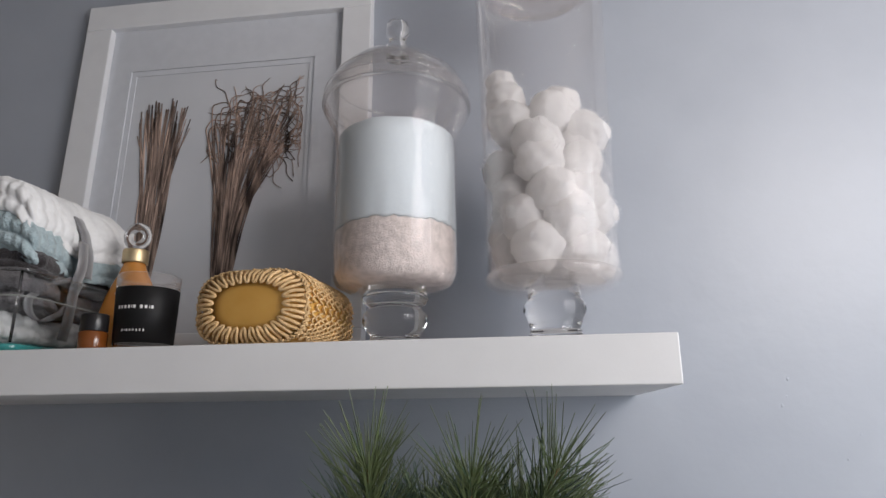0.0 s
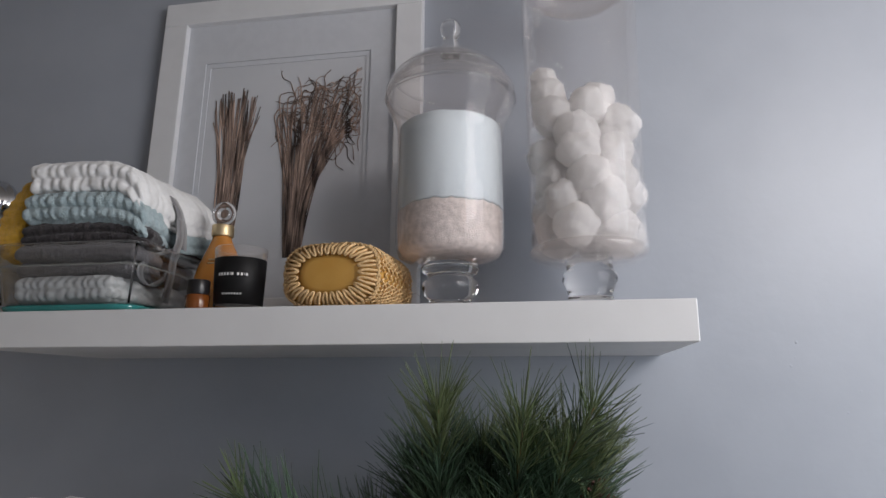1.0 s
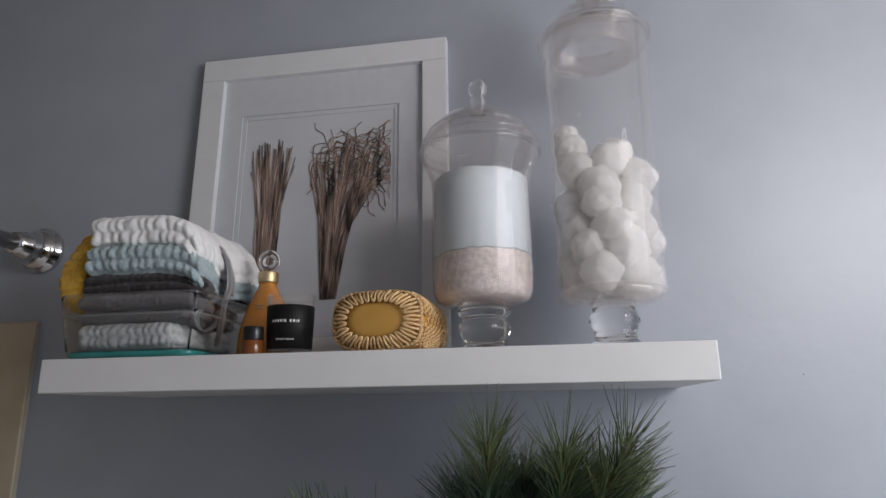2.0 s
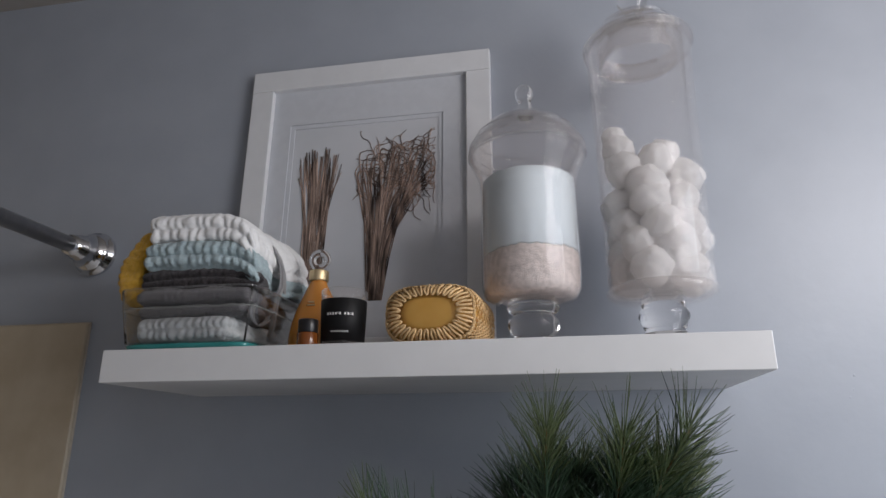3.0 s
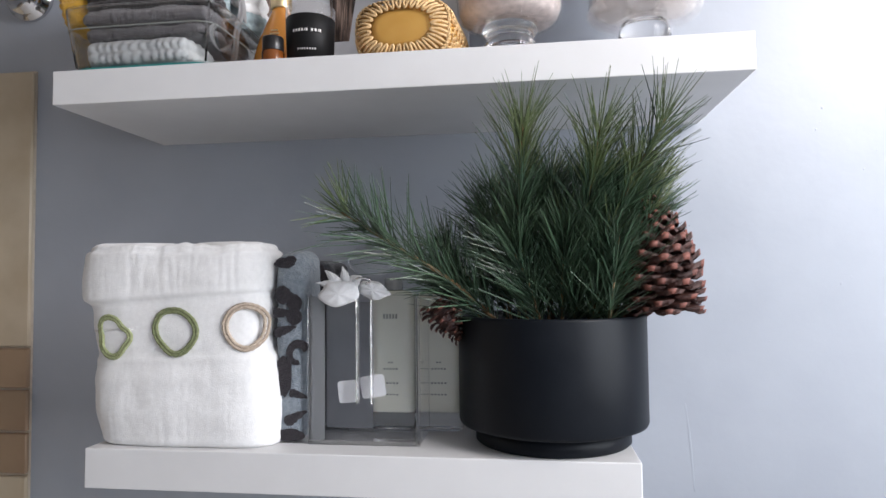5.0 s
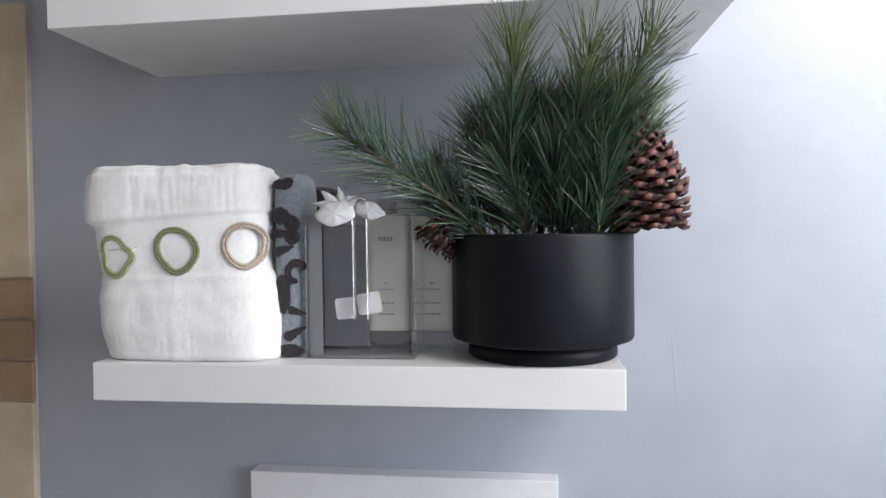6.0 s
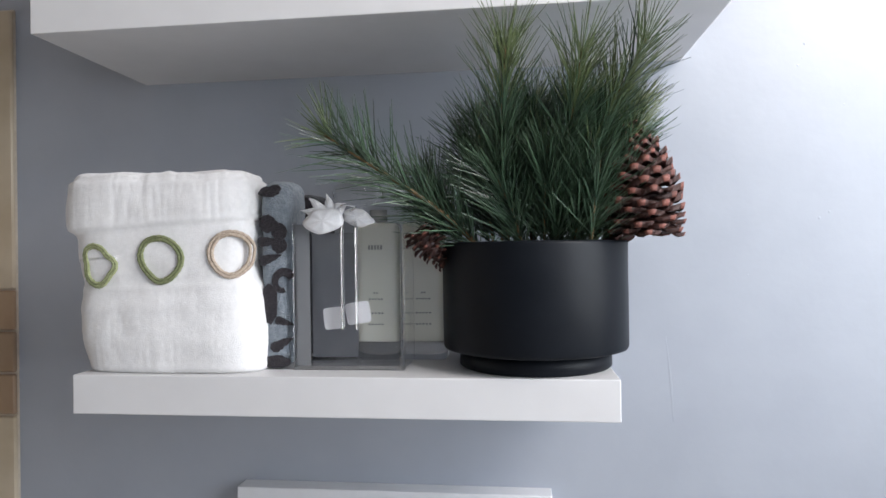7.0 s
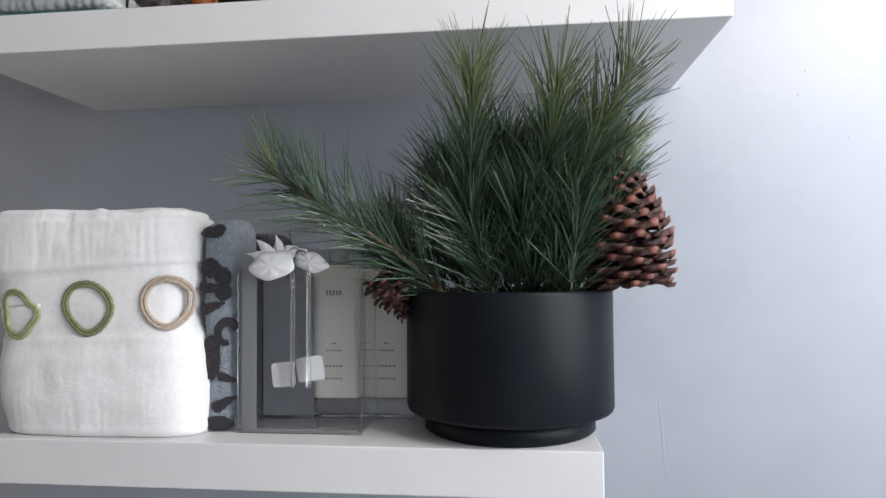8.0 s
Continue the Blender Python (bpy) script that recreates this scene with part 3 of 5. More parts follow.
def jar_of_cotton():
    t = thing("apothecary_jar", "tall footed clear glass cylinder jar of white cotton balls", "glass jar", (0.0915, -0.160, UP), "apothecary jars")
    outer = [(0.030, 0.062), (0.065, 0.066), (0.0785, 0.074), (0.0800, 0.080), (0.0770, 0.085), (0.0765, 0.095), (0.0775, 0.20), (0.0800, 0.35), (0.0825, 0.478), (0.0835, 0.488)]
    lathe("glass_body", [(0.0, 0.062)] + outer + [(0.0810, 0.4875), (0.0815, 0.480)], GLASS, t, "clear glass cylinder", 72)
    lathe("foot", [(0, 0), (0.037, 0), (0.041, 0.003), (0.040, 0.007), (0.031, 0.014), (0.0285, 0.022), (0.0325, 0.033), (0.0365, 0.042), (0.035, 0.051), (0.030, 0.056), (0.031, 0.061), (0, 0.0612)],
          CRYSTAL, t, "turned solid glass foot", 56)
    lid = lathe("lid", [(0.0835, 0.4885), (0.0865, 0.491), (0.0875, 0.497), (0.085, 0.503), (0.076, 0.510), (0.066, 0.523), (0.056, 0.537), (0.046, 0.545), (0.028, 0.549), (0.012, 0.551),
                        (0.012, 0.548), (0.028, 0.546), (0.045, 0.542), (0.054, 0.534), (0.0635, 0.521), (0.073, 0.5075), (0.0825, 0.4995)], GLASS, t, "stepped clear glass lid", 72, closed=True)
    lathe("collar", [(0.060, 0.505), (0.0625, 0.505), (0.0625, 0.468), (0.0610, 0.4655), (0.0595, 0.468)], GLASS, lid, "ground glass collar", 64, closed=True)
    lathe("knob", [(0, 0.5515), (0.018, 0.5515), (0.013, 0.557), (0.0125, 0.563), (0.019, 0.572), (0.0245, 0.585), (0.0245, 0.598), (0.019, 0.610), (0.010, 0.6165), (0, 0.618)], CRYSTAL, lid, "round glass knob", 40)
    lathe("base_disc", [(0, 0.0665), (0.060, 0.0685), (0.0755, 0.0755), (0.0775, 0.0800), (0.0755, 0.0850), (0.070, 0.0875), (0, 0.0880)], HAZY, t, "thick glass base disc", 64)
    for rr, z, m in ((0.0845, 0.4890, 0.0020), (0.0868, 0.4970, 0.0022), (0.0560, 0.5370, 0.0014)):
        tube("rim_bead", [Vector((rr * math.cos(2 * math.pi * i / 72), rr * math.sin(2 * math.pi * i / 72), z)) for i in range(72)], m, CRYSTAL, lid, "glass bead on the lid rim", 10, True)
    # cotton balls, heaped higher against one side
    rnd = random.Random(12)
    base = []
    for k in range(5):
        bm = bmesh.new()
        bmesh.ops.create_icosphere(bm, subdivisions=4, radius=1.0)
        for v in bm.verts:
            d = v.co.normalized()
            q = 1 + 0.16 * nz(d, 1.3, 3.1 * k) + 0.09 * nz(d, 3.1, 5 + k) + 0.04 * nz(d, 7, 9 + k) + 0.02 * nz(d, 17, 2 + k)
            v.co = Vector((d.x * q, d.y * q, d.z * q * 0.92))
        # stray fibres
        for v in list(bm.verts) * 2:
            d = (v.co.normalized() + Vector((rnd.uniform(-1, 1), rnd.uniform(-1, 1), rnd.uniform(-1, 1))) * 0.9).normalized()
            a = d.orthogonal().normalized() * 0.010
            root = v.co * 0.985
            bm.faces.new([bm.verts.new(root - a), bm.verts.new(root + a), bm.verts.new(root + d * rnd.uniform(0.06, 0.24))])
        me = bpy.data.meshes.new("cotton_ball")
        bm.to_mesh(me)
        bm.free()
        me.shade_smooth()
        me.materials.append(COTTON)
        base.append(me)
    spots = []
    for z, ring, n in ((0.112, 0.047, 6), (0.112, 0.0, 1), (0.147, 0.048, 6), (0.150, 0.006, 1), (0.182, 0.046, 6), (0.187, 0.0, 1), (0.214, 0.047, 5), (0.218, 0.004, 1), (0.238, 0.040, 4)):
        off = rnd.uniform(0, 6.28)
        for i in range(n):
            a = off + 2 * math.pi * (i + rnd.uniform(-0.16, 0.16)) / n
            spots.append((ring * math.cos(a), ring * math.sin(a), z + rnd.uniform(-0.010, 0.010), rnd.uniform(0.0255, 0.0325)))
    spots += [(-0.040, -0.026, 0.268, 0.0300), (-0.047, -0.022, 0.300, 0.0255), (-0.052, -0.020, 0.325, 0.0185), (0.006, -0.026, 0.275, 0.0300), (0.020, -0.020, 0.292, 0.0235), (0.047, -0.018, 0.254, 0.0285), (-0.01, 0.03, 0.262, 0.026)]
    for x, yy, z, r in spots:
        ob = put("cotton_ball", base[rnd.randrange(5)], COTTON, None, at=pose(0.0915 + x, -0.160 + yy, UP + z, rnd.uniform(0, 360), rnd.uniform(0, 360), rnd.uniform(0, 360)) @ Matrix.Scale(r, 4))
        tagged(ob, "fluffy white cotton ball inside the glass jar", "cotton ball", "cotton balls in the jar")


jar_of_salt()
jar_of_cotton()


# ---- soap in a crocheted raffia cover ----
def crocheted_soap():
    t = thing("soap_bar", "golden oval soap bar in a crocheted straw raffia pouch", "soap", (-0.243, -0.240, UP), turn=(0, 0, -5))
    A, B, D = 0.068, 0.0425, 0.125     # half width, half height, depth
    cz = B + 0.003
    rings = [super_ring(A * s, B * s, 0, 3.3, 48) for s in (0.80, 0.95, 0.985, 0.985, 0.95, 0.8)]
    ys = (0.004, 0.012, 0.03, 0.118, 0.140, 0.148)
    rings = [[Vector((p.x, y, p.y + cz)) for p in r] for r, y in zip(rings, ys)]
    loft("soap_body", rings, SOAP, t, "smooth golden soap")
    # raised oval soap face showing in the opening
    face = [[Vector((p.x + 0.001, y, p.y + cz)) for p in super_ring(0.0450 * s, 0.0275 * s, 0, 2.5, 40)] for s, y in ((1.0, 0.006), (1.0, 0.001), (0.93, -0.0025), (0.7, -0.004), (0.3, -0.0045))]
    loft("soap_face", face, SOAP, t)
    rnd = random.Random(3)

    def at_ring(a, s, y):
        c, sn = math.cos(a), math.sin(a)
        e = 2 / 3.3
        return Vector((A * s * math.copysign(abs(c) ** e, c), y, cz + B * s * math.copysign(abs(sn) ** e, sn)))

    # loops round the opening
    N = 27
    rim_in = even_ring(0.0440, 0.0265, 2.5, N, 0.001, 0.0)
    rim_out = even_ring(A * 0.95, B * 0.95, 2.9, N, 0.0, 0.0)
    for i in range(N):
        inner = Vector((rim_in[i].x, -0.004, cz + rim_in[i].y))
        outer = Vector((rim_out[i].x, 0.004, cz + rim_out[i].y))
        d = (outer - inner)
        sd = Vector((-d.z, 0, d.x)).normalized() * 0.0025
        bow = Vector((0, -0.0055, 0))
        pts = curve_pts([outer + sd, (inner + outer) / 2 + sd * 1.2 + bow, inner + sd * 0.5 + Vector((0, -0.003, 0)), inner - sd * 0.5 + Vector((0, -0.003, 0)), (inner + outer) / 2 - sd * 1.2 + bow, outer - sd], 12)
        tube("raffia_loop", pts, 0.0019, RAFFIA, t, sides=6)
    # twisted cord round the rim
    for s, y, ph in ((0.965, 0.004, 0.0), (0.975, 0.007, 3.1)):
        pts = []
        for i in range(200):
            a = 2 * math.pi * i / 200
            p = at_ring(a, s + 0.012 * math.cos(a * 46 + ph), y + 0.0022 * math.sin(a * 46 + ph))
            pts.append(p)
        tube("raffia_cord", pts, 0.0014, RAFFIA, t, sides=6, closed=True)
    # rows of stitches over the sides
    stitch = []
    for k in range(6):
        h = [Vector((-0.0028, 0.0062, 0)), Vector((-0.0034, 0.002, 0.0012)), Vector((-0.0004, -0.0040, 0.0016)), Vector((0.0026, 0.0, 0.0018)), Vector((0.0036, 0.0068, 0.0004))]
        h = [p + Vector((rnd.uniform(-0.0007, 0.0007), rnd.uniform(-0.0007, 0.0007), rnd.uniform(-0.0002, 0.0006))) for p in h]
        v, f = tube_data(curve_pts(h, 8), 0.00125, 5)
        me = mesh_of("stitch", v, f)
        me.materials.append(RAFFIA)
        stitch.append(me)
    for row in range(16):
        y = 0.009 + row * 0.0088
        s = 1.0 if 1 < row < 14 else (0.985 if row in (1, 14) else 0.955)
        n = 44
        for i in range(n):
            a = 2 * math.pi * (i + 0.5 * (row % 2)) / n
            if math.sin(a) < -0.75 or (row > 4 and math.cos(a) < -0.2):
                continue
            p, q = at_ring(a, s, y), at_ring(a + 0.02, s, y)
            tx = (q - p).normalized()
            nrm = tx.cross(Vector((0, 1, 0))).normalized()
            if nrm.dot(p - Vector((0, y, cz))) < 0:
                nrm = -nrm
            m = Matrix((tx, Vector((0, 1, 0)), nrm)).transposed().to_4x4()
            m.translation = p
            put("stitch", stitch[rnd.randrange(6)], RAFFIA, t, at=m)


crocheted_soap()


# ---- candle, lotion bottle, small bottle ----
def wrap_bar(parent, r, a0, a1, z0, z1, mat, name="text_bar", label=""):
    """A thin curved bar of printing on a round body."""
    n = 5
    verts = [(rr * math.sin(a0 + (a1 - a0) * i / n), -rr * math.cos(a0 + (a1 - a0) * i / n), z) for rr in (r, r + 0.0002) for i in range(n + 1) for z in (z0, z1)]
    k = 2 * (n + 1)
    faces = [(k + 2 * i, k + 2 * i + 2, k + 2 * i + 3, k + 2 * i + 1) for i in range(n)] + [(2 * i, 2 * i + 1, 2 * i + 3, 2 * i + 2) for i in range(n)]
    return put(name, mesh_of(name, verts, faces, False), mat, parent, label)


def candle():
    t = thing("candle", "black candle in a clear glass tumbler with white lettering", "candle", (-0.379, -0.217, UP), turn=(0, 0, 12))
    o = [(0.0300, 0.0), (0.0315, 0.002), (0.0335, 0.045), (0.0352, 0.087), (0.0345, 0.0878), (0.0335, 0.087), (0.0318, 0.045), (0.0300, 0.008), (0, 0.007), (0, 0)]
    lathe("glass", o, GLASS, t, "clear glass tumbler", 56)
    lathe("wax", [(0, 0.0085), (0.0290, 0.0085), (0.0312, 0.045), (0.0322, 0.066), (0.030, 0.0675), (0, 0.067)], WAX, t, "dark wax", 48)
    lathe("label_band", [(0.0322, 0.0085), (0.0324, 0.0085), (0.03395, 0.045), (0.0347, 0.0715), (0.0344, 0.0718), (0.0336, 0.045)], LABEL, t, "glossy black label", 56, closed=True)
    tube("wick", curve_pts([(0, 0, 0.066), (0.001, 0, 0.072), (0.003, 0.001, 0.077)], 6), 0.0008, WAX, t)
    a = -0.62
    for w in (0.10, 0.10, 0.10, 0.09, 0.03, 0.10, None, 0.11, 0.11, 0.03, 0.09):
        if w is None:
            a += 0.08
            continue
        wrap_bar(t, 0.0346, a, a + w * 0.72, 0.0460, 0.0496, INK, "lettering")
        a += w + 0.028
    a = -0.40
    for w in (0.06, 0.02, 0.06, 0.06, 0.06, 0.06, 0.06, 0.06):
        wrap_bar(t, 0.0337, a, a + w * 0.7, 0.0205, 0.0230, INK, "lettering")
        a += w + 0.045


def lotion_bottle():
    t = thing("lotion_bottle", "amber lotion bottle with gold collar and clear ring stopper", "bottle", (-0.4545, -0.137, UP))
    prof = ((0.0, 0.044, 0.016), (0.002, 0.0465, 0.0175), (0.03, 0.047, 0.018), (0.055, 0.043, 0.018), (0.08, 0.035, 0.017), (0.10, 0.026, 0.0155), (0.115, 0.018, 0.014), (0.122, 0.0145, 0.0135), (0.127, 0.0135, 0.0130))
    loft("glass_body", [super_ring(a, b, z, 2.3, 44) for z, a, b in prof], AMBER, t, "amber filled glass")
    lathe("collar", [(0, 0.127), (0.0158, 0.127), (0.0163, 0.1285), (0.0163, 0.1435), (0.0158, 0.145), (0, 0.145)], GOLD, t, "brushed gold collar", 40)
    ring = [Vector((0.0132 * math.cos(w), 0, 0.1645 + 0.0132 * math.sin(w))) for w in [2 * math.pi * i / 48 for i in range(48)]]
    tube("stopper", ring, 0.0062, CRYSTAL, t, "clear glass ring stopper", sides=20, closed=True)
    for z, w in ((0.088, 0.010), (0.083, 0.014)):
        part("lettering", box_bm(-w / 2 - 0.004, w / 2 - 0.004, -0.0186, -0.0150, z, z + 0.002), GOLD, t)
    s = thing("small_bottle", "small dark amber bottle with a black screw cap", "bottle", (-0.424, -0.243, UP))
    lathe("glass_body", [(0, 0), (0.0145, 0), (0.0155, 0.002), (0.0155, 0.020), (0.013, 0.0225), (0, 0.0225)], AMBER_DARK, s, "dark amber glass", 36)
    lathe("cap", [(0, 0.0215), (0.0142, 0.0215), (0.0147, 0.0225), (0.0147, 0.040), (0.0138, 0.0412), (0, 0.0412)], BLACK, s, "black plastic cap", 36)


candle()
lotion_bottle()


# ---- clear bin with folded washcloths ----
def storage_bin():
    t = thing("storage_bin", "clear plastic open bin with a teal tinted base", "storage bin", (-0.6185, -0.160, UP))

    def ring(ax, ay, z):
        return super_ring(ax, ay, z, 9, 56)

    o = [(0.103, 0.094, 0.0120), (0.1068, 0.0978, 0.0128), (0.1125, 0.103, 0.062), (0.1155, 0.106, 0.0635), (0.117, 0.1075, 0.094)]
    i = [(0.115, 0.1055, 0.094), (0.1135, 0.104, 0.0645), (0.1105, 0.101, 0.0635), (0.104, 0.095, 0.0145), (0.101, 0.092, 0.0140)]
    rings = [ring(*r) for r in o + i]
    loft("bin_wall", rings, BIN, t, "clear plastic wall")
    loft("bin_base", [ring(0.098, 0.089, 0.0), ring(0.1035, 0.0945, 0.003), ring(0.1064, 0.0974, 0.0090), ring(0.102, 0.093, 0.0115)], TEAL, t, "teal tinted plastic base")
    tube("rim_line", ring(0.1168, 0.1073, 0.0945), 0.0016, CRYSTAL, t, "rounded clear rim", closed=True)
    for sx in (-1, 1):
        for sy in (-1, 1):
            k = 0.925
            tube("corner_edge", [Vector((sx * ax * k, sy * ay * k, z)) for ax, ay, z in ((0.1065, 0.0975, 0.012), (0.1135, 0.104, 0.062), (0.1175, 0.108, 0.093))], 0.0016, CRYSTAL, t, "thick clear corner", 8)
    tube("rim_line", ring(0.1150, 0.1055, 0.0640), 0.0009, GREY_INK, t, "thin dark seam under the rim", closed=True)


def washcloth(z0, z1, mat, label, x0, x1, y0=-0.238, y1=-0.082, puff=0.0028, pitch=0.0125, seed=1.0, sag=0.0, drop=0.0, layers=1, group="folded washcloths"):
    """A folded washcloth, pinched at mid depth by the ribbon: rolled layers one over the other, each with a row of popcorn lumps."""
    hx, hy, hz = (x1 - x0) / 2, (y1 - y0) / 2, (z1 - z0) / 2

    def shape(p, n):
        x, y, z = p
        pinch = math.exp(-((y - 0.004) / 0.024) ** 2)
        wob = 0.45 * nz((x, z, y), 40, seed + 2)
        lay = min(layers - 1e-4, max(0.0, (z + hz) / (2 * hz) * layers))
        level, u = int(lay), 2 * (lay - int(lay)) - 1
        level_shift = 0.37 * level + 0.21 * seed
        front = abs(n.y) > 0.4
        along = x if front else y
        lump = abs(math.cos(math.pi * (along / pitch + level_shift + wob))) ** 0.55
        if n.z > 0.75:
            lump *= abs(math.cos(math.pi * (y / (pitch * 1.15) + 0.3 * wob))) ** 0.55
        roll = 0.0075 * (math.sqrt(max(0.0, 1 - u * u)) - 1) if n.z < 0.75 and (n.y < -0.2 or n.x > 0.3) else 0.0
        step = 0.004 * (0.5 - level) * nz((x, 0, 0), 9, seed + 7 * level) if front else 0.0
        d = puff * (lump - 0.5) + roll + step + 0.0030 * nz(p, 30, seed) + 0.0012 * nz(p, 150, seed)
        q = p + n * d
        side = max(0.0, (x / hx)) ** 3
        q.x -= pinch * side * 0.014 - 0.010 * side * math.sin(y * 25 + seed)
        q.z = q.z * (1 - 0.30 * pinch * side) - sag * max(0.0, x / hx) ** 3 - drop * max(0.0, y / hy) * max(0.0, x / hx) + 0.004 * nz(p, 14, seed + 4) - 0.006 * pinch * side
        return q

    t = thing("washcloth", label, "washcloth", ((x0 + x1) / 2, (y0 + y1) / 2, UP + (z0 + z1) / 2), group)
    soft_block("folded_cloth", hx, hy, hz, min(hz * 0.9, 0.014), 0.0028, shape, mat, t)


storage_bin()
washcloth(0.016, 0.052, T_WHITE, "white popcorn-weave washcloth folded in the clear bin", -0.708, -0.545, -0.247, -0.075, 0.0046, 0.0135, 1.0, layers=2)
washcloth(0.053, 0.074, T_GREY, "mid-grey washcloth folded in the clear bin", -0.712, -0.530, -0.243, -0.075, 0.0012, 0.0125, 2.2)
washcloth(0.072, 0.100, T_GREY, "grey washcloth folded across the rim of the bin", -0.716, -0.524, -0.247, -0.072, 0.0012, 0.0120, 3.1, 0.004)
washcloth(0.100, 0.134, T_DARK, "dark brown-grey washcloth folded in the stack", -0.718, -0.512, -0.241, -0.070, 0.0024, 0.0120, 4.4, 0.016, 0.004, 2)
washcloth(0.132, 0.176, T_BLUE, "pale aqua knobbly washcloth folded in the stack", -0.712, -0.508, -0.248, -0.066, 0.0042, 0.0150, 5.6, 0.034, 0.004, 2)
washcloth(0.174, 0.226, T_WHITE, "white fluffy washcloth folded on top of the stack", -0.711, -0.512, -0.244, -0.060, 0.0040, 0.0165, 6.3, 0.050, 0.002, 2)

# mustard cloth hanging over the side
def mustard():
    t = thing("washcloth", "mustard yellow knobbly cloth tucked beside the stack", "washcloth", (-0.7325, -0.175, UP + 0.142), "folded washcloths")

    def shape(p, n):
        f = (p.z + 0.058) / 0.116
        bulge = 0.004 + 0.014 * math.sin(math.pi * min(1, max(0, f)) ** 0.8)
        q = p + n * (0.0042 * abs(math.sin(p.z * 240 + 2 * math.sin(p.y * 160))) * abs(math.sin(p.y * 230)) + 0.004 * nz(p, 60, 7))
        q.x = q.x - bulge * (1 if n.x < 0 else 0.3) + 0.022 * max(0, f - 0.35) ** 2 * 2.2
        return q

    soft_block("draped_cloth", 0.0165, 0.052, 0.060, 0.012, 0.0034, shape, T_GOLD, t)


mustard()


def ribbon(name, keys, width, parent, n=40):
    pts = curve_pts(keys, n)
    verts, faces = [], []
    for i, p in enumerate(pts):
        for s in (-1, 1):
            verts.append(p + Vector((0, s * width / 2, 0.0008 * math.sin(i * 0.9))))
    faces = [(2 * i, 2 * i + 1, 2 * i + 3, 2 * i + 2) for i in range(n)]
    ob = put(name, mesh_of(name, verts, faces), RIBBON, parent)
    so = ob.modifiers.new("thick", "SOLIDIFY")
    so.thickness = 0.0007
    return ob


band = thing("satin_ribbon", "grey satin ribbon tied round the washcloth stack", "ribbon", (0, 0, 0))
ribbon("band", [(-0.575, -0.152, UP + 0.205), (-0.548, -0.152, UP + 0.200), (-0.526, -0.153, UP + 0.176), (-0.512, -0.154, UP + 0.140), (-0.5085, -0.155, UP + 0.106)], 0.020, band)
ribbon("tail", [(-0.508, -0.170, UP + 0.150), (-0.504, -0.172, UP + 0.118), (-0.512, -0.170, UP + 0.088), (-0.516, -0.168, UP + 0.055), (-0.523, -0.166, UP + 0.024)], 0.018, band)
ribbon("loop", [(-0.512, -0.165, UP + 0.104), (-0.514, -0.205, UP + 0.088), (-0.521, -0.232, UP + 0.064), (-0.521, -0.215, UP + 0.042), (-0.518, -0.178, UP + 0.058), (-0.512, -0.160, UP + 0.098)], 0.014, band)


